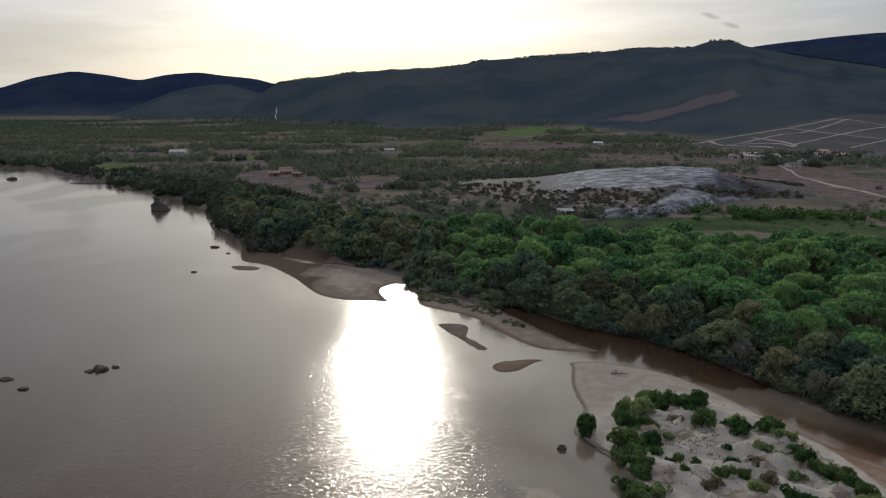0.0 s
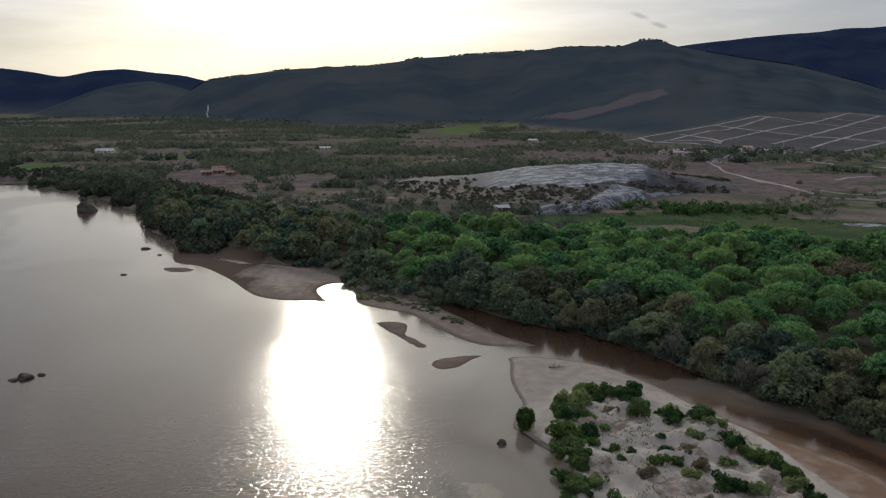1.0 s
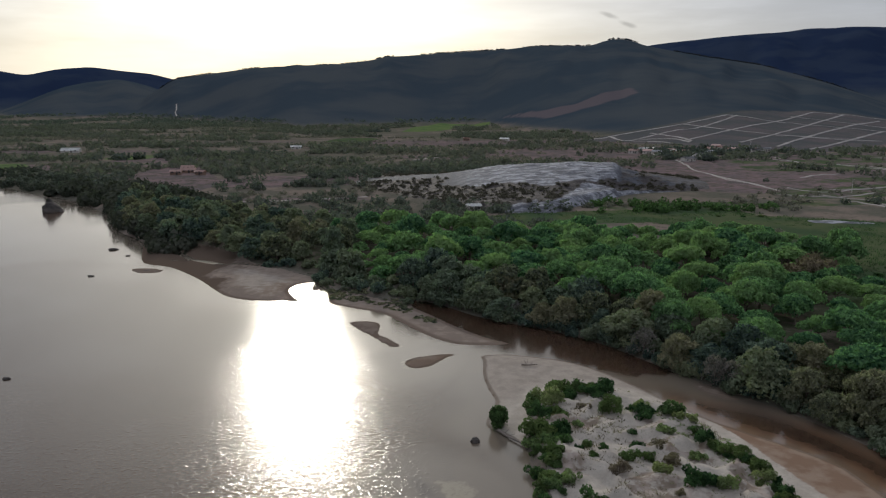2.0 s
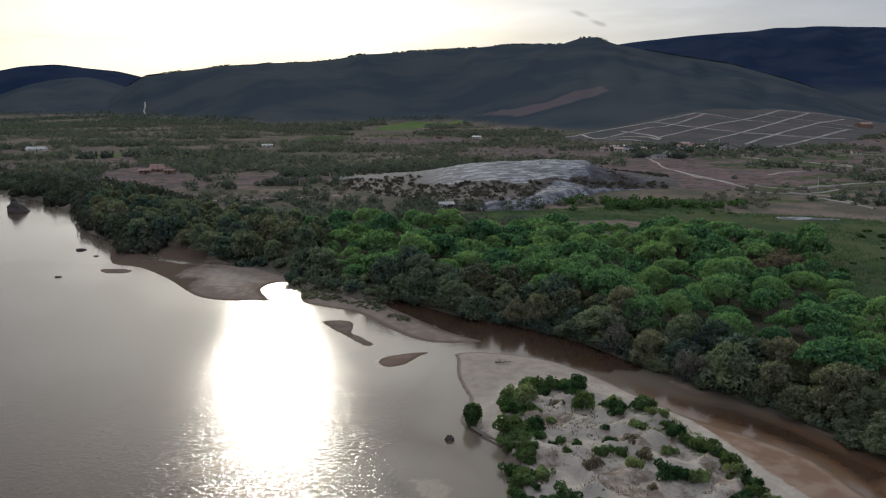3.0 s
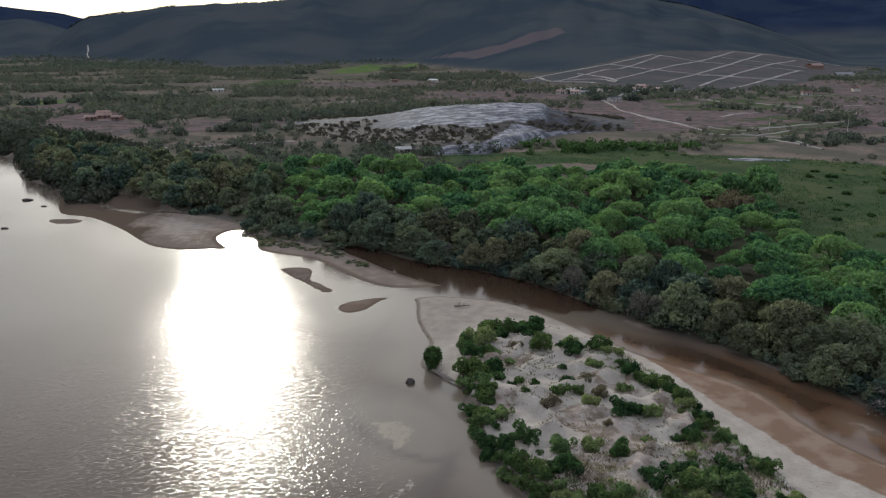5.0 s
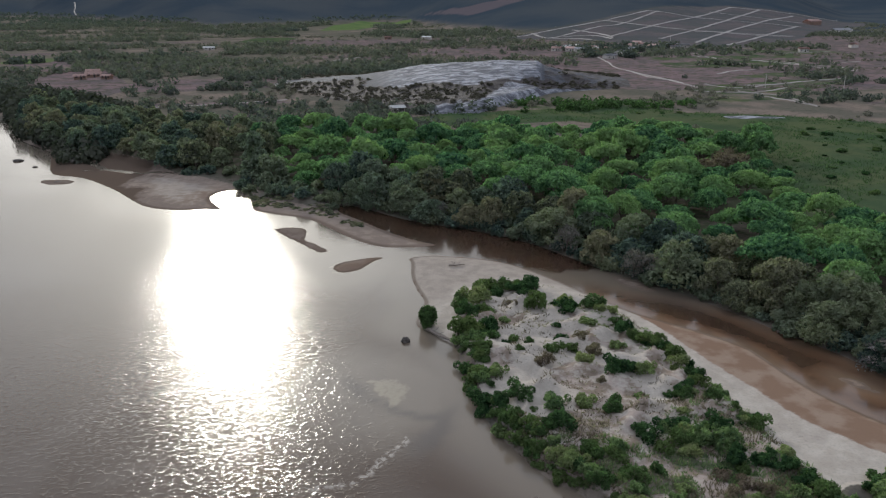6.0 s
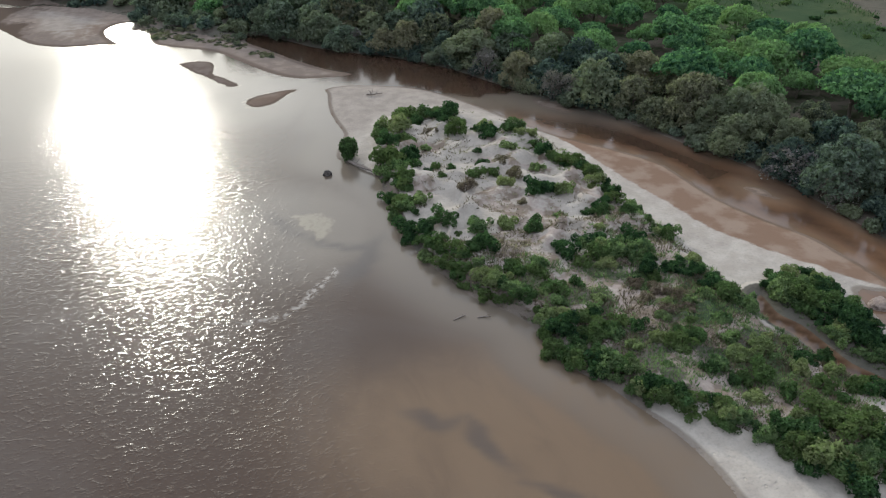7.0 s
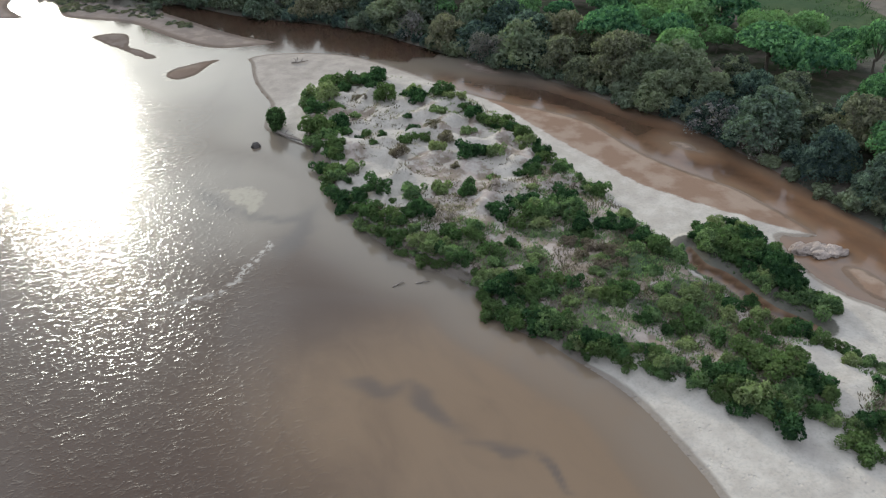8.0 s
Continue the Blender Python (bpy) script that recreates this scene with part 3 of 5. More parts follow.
FAR_CREST = [
    (-70, 1.2), (-45, 1.6), (-34, 0.3), (-29.3, 1.0), (-27.4, 1.7), (-25, 2.14), (-22.7, 1.87), (-21.1, 1.56), (-19.1, 2.03), (-17.2, 2.2), (-15.4, 1.96),
    (-13.4, 1.78), (-11.9, 1.4), (-8, 0.5), (0, 0.2), (14, 1.5), (19, 3.2), (21, 3.83), (23.3, 4.1), (26.4, 4.28), (29, 4.45), (31.5, 4.64), (35, 4.69),
    (39.4, 4.45), (48, 4.2), (60, 3.0), (80, 2.0),
]


def curve(table, v):
    xs = [a for a, _ in table]
    return np.interp(v, xs, [b for _, b in table])


def rise(az, r, crest, foot, top, blur):
    """Height of one range of hills."""
    e = sum(curve(crest, az + o) for o in (-blur, 0, blur)) / 3
    high = np.maximum(45 + top * np.tan(np.radians(e)), 0)
    u = np.clip((r - foot) / (top - foot), 0, 1)
    s = 0.45 * u + 0.55 * u * u * (3 - 2 * u)
    gully = 1 + 0.55 * fbm(az * 0.30 + 3, r / 1100, 3) * 4 * u * (1 - u)
    back = np.maximum(r - top, 0) * 0.22
    return np.maximum(high * s * gully - back * (high > 0), 0)


def height(x, y):
    """The lie of the land: level of the ground over the river."""
    x, y = np.asarray(x, float), np.asarray(y, float)
    r, az = np.hypot(x, y), np.degrees(np.arctan2(x, y))
    near = r < 1200
    z = np.full(x.shape, 2.4)
    xn, yn = x[near], y[near]
    main, isle = inside(P_MAIN, xn, yn), inside(P_ISLE, xn, yn)
    bumps = fbm(xn * 0.12, yn * 0.12) + 0.35 * fbm(xn * 0.6, yn * 0.6, 3)
    sandy = np.maximum(inside(P_SAND[0], xn, yn), inside(P_SAND[1], xn, yn))
    bank = 0.9 * smooth(0, 4, main) + 1.5 * smooth(3, 16, main)
    zm = np.where(main > 0, 0.05 * np.clip(main, 0, 6) + bank * smooth(1.5, -3, sandy), 0.11 * main)
    zm = zm + np.where(main > 0.5, bumps * 0.8 * smooth(0.5, 15, main), 0)
    green = inside(P_GREEN, xn, yn)
    zi = np.where(isle > 0, 0.10 * np.clip(isle, 0, 4) + 1.0 * smooth(-1.5, 3.5, green) * smooth(0, 1.6, isle), 0.16 * isle)
    zi = zi + np.where(isle > 0.2, (bumps * 1.1 + 2.5 * smooth(60, 68, yn) * np.abs(fbm(xn * 0.22 + 0.1 * yn, yn * 0.3, 3))) * smooth(0, 3, green), 0)
    dune = smooth(60, 68, yn) * smooth(0, 2, green) * smooth(0.09, 0.0, np.abs(fbm(xn * 0.14 + 5, yn * 0.19, 2)))
    zi = zi + np.where(isle > 0.2, 0.9 * dune, 0)
    zi = zi + 0.7 * smooth(0, 2.5, inside(P_SPIT, xn, yn))
    zn = np.maximum(np.maximum(zm, zi), -2.5)
    for bar in P_BARS:
        d = inside(bar, xn, yn) + 1.3 * fbm(xn * 0.5, yn * 0.5, 3)
        zn = np.maximum(zn, np.where(d > 0, 0.12 * np.clip(d, 0, 2.0), 0.10 * d))
    for line, wide in zip(RILLS, (1.3, 0.9, 0.5)):
        zn = np.minimum(zn, np.maximum(-0.16, 0.22 * (trail(line, xn, yn) - wide - 1.2 * fbm(xn * 0.35, yn * 0.35, 3))) + 0.02)
    d = inside(P_SHOAL, xn, yn) + 2.2 * fbm(xn * 0.7, yn * 0.7, 3)
    zn = np.maximum(zn, np.minimum(-0.03, 0.12 * d))
    zn = np.minimum(zn, np.where(inside(P_CREEK, xn, yn) > -0.8, -0.35 * inside(P_CREEK, xn, yn), 9))
    z[near] = zn
    far = r > 500
    xf, yf, rf, af = x[far], y[far], r[far], az[far]
    zf = np.maximum.reduce([
        rise(af, rf, MAIN_CREST, curve(MAIN_FOOT, af), 2500, 0.35),
        rise(af, rf, NEAR_HILL, 2050, 2950, 0.5),
        rise(af, rf, FAR_CREST, np.where(af < 0, 2900, 2600), np.where(af < 0, 3700, 4300), 0.35),
    ])
    rough = fbm(xf / 320, yf / 320, 2) * np.clip(zf * 0.10, 0, 8)
    land = z[far] > 0.5
    z[far] = np.where(land, np.maximum(z[far], 2.4 + 0 * zf) + zf + rough, z[far])
    return z


def surface_mesh(name, x, y, z, material, keep=None, attrs=None):
    """A sheet over a grid of rows and columns."""
    rows, cols = x.shape
    me = bpy.data.meshes.new(name)
    idx = np.arange(rows * cols).reshape(rows, cols)
    quads = np.stack([idx[:-1, :-1], idx[:-1, 1:], idx[1:, 1:], idx[1:, :-1]], -1).reshape(-1, 4)
    if keep is not None:
        quads = quads[keep.ravel()[quads].any(axis=1)]
    me.vertices.add(rows * cols)
    me.vertices.foreach_set("co", np.stack([x, y, z], -1).astype(np.float32).ravel())
    me.loops.add(len(quads) * 4)
    me.loops.foreach_set("vertex_index", quads.astype(np.int32).ravel())
    me.polygons.add(len(quads))
    me.polygons.foreach_set("loop_start", np.arange(0, len(quads) * 4, 4, dtype=np.int32))
    me.update(calc_edges=True)
    me.polygons.foreach_set("use_smooth", np.ones(len(quads), bool))
    for key, values in (attrs or {}).items():
        a = me.attributes.new(key, "FLOAT", "POINT")
        a.data.foreach_set("value", values.astype(np.float32).ravel())
    me.materials.append(material)
    return me


def rings(r0, r1, step):
    return np.exp(np.arange(math.log(r0), math.log(r1), step))


def bearings(step, a, b, coarse):
    return np.radians(np.concatenate([np.arange(a, b, step), np.linspace(b, a + 360, int((360 + a - b) / coarse) + 1)]))


# dry fields, meadows and bare earth on the plain: bearing and distance ranges as rounded patches (x, y, half-length, half-width, turn)
MEADOWS = [
    (152, 250, 52, 20, -24), (98, 276, 58, 17, 4), (170, 200, 42, 52, -25), (126, 150, 22, 46, -20), (121, 102, 13, 26, -20), (2, 860, 26, 60, -12),
]
PASTURE = [(230, 330, 40, 12, 10), (290, 395, 50, 13, 10), (330, 520, 80, 24, 0), (200, 305, 40, 10, 0), (250, 350, 70, 16, 15), (300, 470, 70, 28, 10), (150, 300, 60, 14, 0), (400, 560, 60, 30, 0)]
FIELDS = [(105, 1190, 50, 125, -14), (185, 1350, 80, 60, 8)]
GREEN_STRIPS = [(-224, 532, 18, 34, 20), (-165, 612, 22, 30, -5)]
# open ground with hardly a bush
OPEN = [(-96, 440, 22, 62, 14), (-148, 562, 24, 48, 15), (-270, 660, 34, 28, 20), (-222, 650, 22, 34, 18), (-47, 690, 16, 30, 4), (62, 560, 30, 24, 0)]
DRY = [
    (-45, 420, 30, 30, 20), (-97, 440, 24, 70, 14), (-20, 300, 14, 8, 0), (230, 640, 130, 70, 15), (250, 400, 110, 80, -10), (150, 790, 150, 60, 0), (420, 480, 160, 130, 0),
    (-276, 688, 32, 20, -15), (-186, 688, 24, 14, -10), (-30, 340, 40, 6, 0), (600, 660, 140, 110, 0),
]


def patches(table, x, y):
    """How far inside any of the patches, about 0 to 1."""
    best = np.zeros(x.shape)
    for px, py, a, b, turn in table:
        c, s = math.cos(radians(turn)), math.sin(radians(turn))
        u, v = ((x - px) * c + (y - py) * s) / a, (-(x - px) * s + (y - py) * c) / b
        best = np.maximum(best, smooth(1.25, 0.75, np.maximum(np.hypot(u, v), np.maximum(abs(u), abs(v)) * 1.05)))
    return best


def cover(x, y):
    """Where the island is overgrown: about -0.3 (bare sand) to 0.3 (dense)."""
    return fbm(x * 0.30 + 1.7, y * 0.30, 3)


def make_ground():
    rr = np.concatenate([[0, 6, 12], rings(18, 620, 0.0075), rings(620, 4900, 0.018)])
    aa = bearings(0.31, -34, 62, 2.5)
    r, a = np.meshgrid(rr, aa, indexing="ij")
    x, y = r * np.sin(a), r * np.cos(a)
    z = height(x, y)
    near = r < 1200
    sand, wet, grass = np.zeros(x.shape), np.zeros(x.shape), np.zeros(x.shape)
    main, isle, green = (inside(p, x, y) for p in (P_MAIN, P_ISLE, P_GREEN))
    spit = inside(P_SPIT, x, y)
    sandy = np.maximum(inside(P_SAND[0], x, y), inside(P_SAND[1], x, y))
    sand = np.where(main > isle, smooth(-1.2, 0.8, sandy), 1.0)
    sand = np.where(np.maximum(main, isle) < 0, 1.0, sand)
    tussock = smooth(68, 60, y) * smooth(0, 2, green) * smooth(0.6, -0.6, inside(P_GAP, x, y))
    sand = np.where((isle > 0), 1.0 - 0.55 * tussock * (0.12 + 1.2 * smooth(-0.07, 0.06, cover(x, y))) - 0.6 * smooth(-0.5, 0.5, spit), sand)
    sand = sand - 0.8 * smooth(-3.0, -2.0, isle) * smooth(1.7, 0.6, isle) * smooth(1.2, 0.2, x - 33) * smooth(37, 43, y) * smooth(98, 92, y)
    sand = sand - 0.75 * smooth(-2.4, -0.9, inside(P_CREEK, x, y)) * smooth(0.6, -0.6, inside(P_GAP, x, y))
    sand = np.where(near, sand, 0)
    level = np.where(near, z, 9)
    wet = 0.8 * smooth(-0.6, 0.8, inside(P_WET, x, y))
    wet = np.clip(wet + 0.55 * (main > 0) * smooth(0.7, 0.2, level) * smooth(-0.2, 0.25, fbm(x * 0.05, y * 0.05)), 0, 1)
    wet = np.where((main < 0) & (isle < 0), 1.0, wet)
    wet = np.maximum(wet, smooth(-1.0, 0.3, np.max([inside(p, x, y) for p in P_BARS[:3]], axis=0)) * 1.25)
    wet = np.maximum(wet, 1.7 * (main > -1) * smooth(-31, -38, x + 22 * fbm(x / 9, y / 9, 4)) * smooth(-2, 0, sandy))
    grass = np.maximum(np.maximum(patches(MEADOWS, x, y), 0.53 * patches(PASTURE, x, y)), 0.47 * (isle > 0) * tussock)
    crop = np.maximum(smooth(-6, 6, inside(P_CROP, x, y)), 0.56 * patches(GREEN_STRIPS, x, y))
    dry = np.maximum(patches(DRY, x, y), 0.8 * smooth(0.03, 0.13, fbm(x / 130 + 7, y / 85, 4)) * smooth(300, 420, r) * smooth(950, 780, r) * (z < 20))
    dry = dry * smooth(1250, 950, r)
    bare = smooth(-14, 8, inside(P_STRIP, x, y))
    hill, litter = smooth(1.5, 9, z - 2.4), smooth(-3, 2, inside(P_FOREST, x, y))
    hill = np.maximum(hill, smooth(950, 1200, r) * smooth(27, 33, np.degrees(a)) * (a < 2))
    plots = smooth(-10, 10, inside(P_PLOTS, x, y))
    hill, dry = hill * (1 - plots), np.where(plots > 0.01, 0.47 * plots + dry * (1 - plots), dry)
    loam = 0.56 * smooth(-0.5, 1.5, green) * smooth(-0.1 - 0.1 * tussock, 0.12 - 0.1 * tussock, fbm(x * 0.2 + 3, y * 0.2, 3)) * (isle > 0)
    loam = np.maximum(loam, 0.6 * np.maximum(tussock, smooth(0.0, 1.2, spit)) * (isle > 0)) * smooth(0.6, -0.6, inside(P_GAP, x, y))
    # the far range, whose colour carries the stronger haze blue
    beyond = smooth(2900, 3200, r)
    damp = 0.45 * smooth(102, 113, y) * smooth(0.0, -3.0, green) + (main > isle) * (0.62 + 0.38 * smooth(-22, -34, x)) * (1 - 0.85 * smooth(-1.0, 3.0, inside(P_PALE, x, y) + 3 * fbm(x / 6, y / 6, 3)))
    wash = np.max([inside(p, x, y) for p in P_BARS + [P_SHOAL]], axis=0)
    sand = np.where((np.maximum(main, isle) < 0) & (main > isle) & (sandy < -2.0) & (wash < -2.0), 0.0, sand)
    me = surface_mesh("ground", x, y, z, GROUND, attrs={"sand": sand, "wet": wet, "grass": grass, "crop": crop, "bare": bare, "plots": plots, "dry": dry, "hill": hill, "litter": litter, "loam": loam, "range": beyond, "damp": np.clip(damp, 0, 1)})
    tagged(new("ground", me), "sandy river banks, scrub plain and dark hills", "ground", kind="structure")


# dark smears in the shallows: x, y, half-length, direction
SMEARS = [(14, 46, 2.6, 0.71, -0.71), (17.5, 41.5, 3.0, 0.45, -0.89), (20, 35.5, 2.0, 0.64, -0.77), (23, 32, 1.8, 0.5, -0.87), (15.0, 72.5, 4.2, 0.65, 0.76), (14.2, 76.5, 3.4, 0.9, -0.4), (8.4, 83.5, 3.2, 0.35, -0.94), (11, 78.5, 2.4, 0.8, -0.6)]


def make_water():
    rr = np.concatenate([[0, 8], rings(16, 1400, 0.014)])
    aa = bearings(0.4, -36, 62, 3.0)
    r, a = np.meshgrid(rr, aa, indexing="ij")
    x, y = r * np.sin(a), r * np.cos(a)
    z = height(x, y)
    isle_distance = inside(P_ISLE, x, y)
    shoal = smooth(-5, 1, inside(P_SHOAL, x, y))
    deep = np.clip(smooth(0.05, -1.9, z) - 0.5 * shoal, 0, 1)
    silt = smooth(-0.6, 0.5, inside(P_SHOAL, x, y) + 1.6 * fbm(x * 0.5, y * 0.5, 3)) * 0.9
    # wind ruffles the open water; it lies smooth in the lee of the island
    lee = inside(P_LEE, x, y) + 5 * fbm(x / 14, y / 14, 3)
    ruffle = smooth(8.0, -7.0, lee) * (0.72 * smooth(178, 112, r) + 0.28 * smooth(112, 60, r)) + 0.08 * smooth(400, 120, r)
    ripple_line = np.exp(-(np.abs(inside(P_RIPPLE, x, y) + 0.9 * fbm(x / 2, y / 2, 3)) / 0.42) ** 2) * (0.45 + 0.55 * smooth(-6, 6, x)) * smooth(-12, -6, x) * smooth(73.5, 71, y)
    silt = np.maximum(silt, 0.8 * smooth(-2.6, -0.4, np.max([inside(p, x, y) for p in P_BARS[:3]], axis=0) + 2.2 * fbm(x * 0.4, y * 0.4, 3) - 0.5))
    ruffle = ruffle + 0.7 * ripple_line + 0.35 * smooth(14, 6, np.hypot(x + 11, y - 184))
    off = -isle_distance
    shelf = (0.55 + 0.45 * smooth(4.6, 6.0, off + 1.2 * fbm(x / 6, y / 6, 2))) * smooth(34, 14, off) * smooth(62, 44, y) * (x < 40)
    wx, wy = x + 4 * fbm(x / 5, y / 5, 3), y + 4 * fbm(x / 5 + 9, y / 5, 3)
    smear = np.max([np.exp(-(np.hypot((wx - a) * c + (wy - b) * d, ((wy - b) * c - (wx - a) * d) * 4.2) / (1.25 * w)) ** 2) for a, b, w, c, d in SMEARS], axis=0)
    deep = np.maximum(deep, smooth(0.0, 0.7, inside(P_CREEK, x, y)))
    # the calm side channel carries red-brown water
    channel = smooth(0.5, -0.5, z) * smooth(118, 105, y - 0.9 * (47 - x)) * (x > 44 + np.clip((60 - y) * 0.28, 0, 30))
    channel = np.maximum(channel, smooth(-1.0, 1.5, (x - 22) * 0.62 + (y - 136) * 0.78) * (y > 118) * (x > 8) * (y < 180))
    # darkens with depth; northward it paints in the trees' shade and dark reflection
    murk_shade = np.maximum(np.clip(deep / 0.17, 0, 1) * (0.25 + 0.75 * smooth(44, 70, y)), smooth(95, 120, y))
    murk_shade = np.maximum(murk_shade, smooth(0.0, 0.7, inside(P_CREEK, x, y)))
    me = surface_mesh("river", x, y, 0 * z, WATER, keep=z < 0.3, attrs={"deep": deep, "murk_shade": murk_shade, "red": channel, "silt": silt, "ripple_line": ripple_line, "shelf": shelf, "smear": smear, "ruffle": np.clip(ruffle, 0, 1)})
    tagged(new("water_river", me), "wide slow brown river with sun glitter", "river", kind="structure")


make_ground()
make_water()


# ---------- helpers for things ----------
def part(name, me, material, parent=None, label=""):
    """Links a mesh (or bmesh) as one object, under a thing or a part."""
    if isinstance(me, bmesh.types.BMesh):
        data = bpy.data.meshes.new(name)
        me.to_mesh(data)
        me.free()
        me = data
    if material is not None and not me.materials:
        me.materials.append(material)
    ob = new(name, me)
    if parent is not None:
        ob.parent = parent
    return tagged(ob, label)


def faces_mesh(name, corners, material):
    """A mesh of loose faces from an array (n, corners, 3)."""
    n, k = corners.shape[:2]
    me = bpy.data.meshes.new(name)
    me.vertices.add(n * k)
    me.vertices.foreach_set("co", corners.astype(np.float32).ravel())
    me.loops.add(n * k)
    me.loops.foreach_set("vertex_index", np.arange(n * k, dtype=np.int32))
    me.polygons.add(n)
    me.polygons.foreach_set("loop_start", np.arange(0, n * k, k, dtype=np.int32))
    me.update(calc_edges=True)
    me.materials.append(material)
    return me


def leaves(rng, lobes, count, size, jitter=0.4, droop=0.25):
    """Small leaf sprays over rounded lobes (x, y, z, rx, rz): triangles (n, 3, 3)."""
    lobes = np.array(lobes, float)
    weight = lobes[:, 3] * (lobes[:, 3] + lobes[:, 4])
    pick = rng.choice(len(lobes), count, p=weight / weight.sum())
    d = rng.normal(size=(count, 3))
    d[:, 2] = np.abs(d[:, 2]) - droop * rng.rand(count) * 2
    d /= np.linalg.norm(d, axis=1)[:, None]
    c = lobes[pick]
    depth = 1.16 - 0.42 * rng.rand(count) ** 0.8
    p = c[:, :3] + d * np.stack([c[:, 3], c[:, 3], c[:, 4]], 1) * depth[:, None]
    n = d + jitter * rng.normal(size=(count, 3))
    n /= np.linalg.norm(n, axis=1)[:, None]
    t = np.cross(n, rng.normal(size=(count, 3)))
    t /= np.linalg.norm(t, axis=1)[:, None]
    b = np.cross(n, t)
    s = size * (0.6 + 0.8 * rng.rand(count))[:, None]
    return np.stack([p - t * s - b * s * 0.5, p + t * s - b * s * 0.4, p + b * s * 0.9 + n * s * 0.2], 1)


def limb(bm, a, b, ra, rb, sides=6):
    """A tapered round limb from a to b."""
    a, b = Vector(a), Vector(b)
    turn = (b - a).to_track_quat("Z", "Y").to_matrix().to_4x4()
    made = bmesh.ops.create_cone(bm, cap_ends=True, segments=sides, radius1=ra, radius2=rb, depth=(b - a).length)
    bmesh.ops.transform(bm, matrix=Matrix.Translation((a + b) / 2) @ turn, verts=made["verts"])


def tree(rng, name, leaf, tall, wide, count, size, label, lobes_n=7, flat=0.55, skirt=0.0, umbrella=False):
    """A tree at the origin: trunk with limbs, and a crown of leaf clumps; a skirt of low boughs where it has one."""
    base = new(name)
    lobes = [(0, 0, tall * 0.46, wide * 0.24, tall * 0.30)]
    for k in range(5 * lobes_n):
        a, up = 2.4 * k + rng.rand(), rng.rand() ** 0.8
        d, rad = wide * (0.44 - 0.30 * up * up) * (0.55 + 0.6 * rng.rand()), wide * (0.05 + 0.08 * rng.rand())
        lobes.append((d * math.cos(a), d * math.sin(a), tall * (0.42 + 0.46 * up), rad, rad * (0.7 + 0.5 * flat)))
    if umbrella:
        # flat-topped crown in tiers over open limbs
        lobes = [(0, 0, tall * 0.69, wide * 0.32, tall * 0.26)]
        for k in range(lobes_n + 5):
            a, d = 2.4 * k + 0.8 * rng.rand(), wide * (0.14 + 0.28 * rng.rand())
            rad = wide * (0.09 + 0.11 * rng.rand())
            lobes.append((d * math.cos(a), d * math.sin(a), tall * (0.86 - 1.35 * (d / wide) ** 1.3 + 0.06 * rng.randn()), rad, rad * 0.75))
    limbs = lobes[:6]
    for k in range(int(7 * skirt)):
        a, d, rad = 2 * math.pi * (k + 0.6 * rng.rand()) / (7 * skirt), wide * (0.28 + 0.14 * rng.rand()), wide * (0.15 + 0.10 * rng.rand())
        lobes.append((d * math.cos(a), d * math.sin(a), tall * (0.12 + 0.22 * rng.rand()), rad, tall * 0.24))
    bm = bmesh.new()
    fork = tall * 0.32
    limb(bm, (0, 0, -0.4), (0.1 * wide * (rng.rand() - 0.5), 0, fork), wide * 0.028, wide * 0.02)
    for lx, ly, lz, _, _ in limbs:
        limb(bm, (0, 0, fork * 0.9), (lx * 0.8, ly * 0.8, lz), wide * 0.015, wide * 0.005, 5)
    part("trunk", bm, BARK, base)
    part("crown", faces_mesh("crown", leaves(rng, lobes, count, size, 0.6 if umbrella else 0.95), leaf), leaf, base)
    return tagged(base, label, "tree")


def shrub(rng, name, leaf, wide, tall, count, size, label):
    """A low bush at the origin: short stems and leaf clumps."""
    base = new(name)
    lobes = [(0, 0, tall * 0.32, wide * 0.55, tall * 0.55)]
    for k in range(9):
        a, d = 6.28 * rng.rand(), wide * (0.35 + 0.6 * rng.rand())
        rad = wide * (0.18 + 0.28 * rng.rand())
        lobes.append((d * math.cos(a), d * math.sin(a), tall * (0.12 + 0.38 * rng.rand()), rad, tall * (0.18 + 0.34 * rng.rand())))
    bm = bmesh.new()
    for lx, ly, lz, _, _ in lobes:
        limb(bm, (0, 0, -0.3), (lx, ly, lz * 1.2), 0.06, 0.02, 4)
    part("stem", bm, BARK, base)
    part("foliage", faces_mesh("foliage", leaves(rng, lobes, count, size, 0.9, 0.35), leaf), leaf, base)
    return tagged(base, label, "bush")


def scatter(rng, x0, x1, y0, y1, gap, tries, ok):
    """Points at least gap apart where ok(x, y) holds."""
    cell, out = {}, []
    xs, ys = rng.uniform(x0, x1, tries), rng.uniform(y0, y1, tries)
    good = ok(xs, ys)
    for x, y in zip(xs[good], ys[good]):
        i, j = int(x // gap), int(y // gap)
        if all((x - a) ** 2 + (y - b) ** 2 >= gap * gap for u in (-1, 0, 1) for v in (-1, 0, 1) for a, b in cell.get((i + u, j + v), ())):
            cell.setdefault((i, j), []).append((x, y))
            out.append((x, y))
    return np.array(out)


def level(x, y):
    return float(height(np.array([x]), np.array([y]))[0])


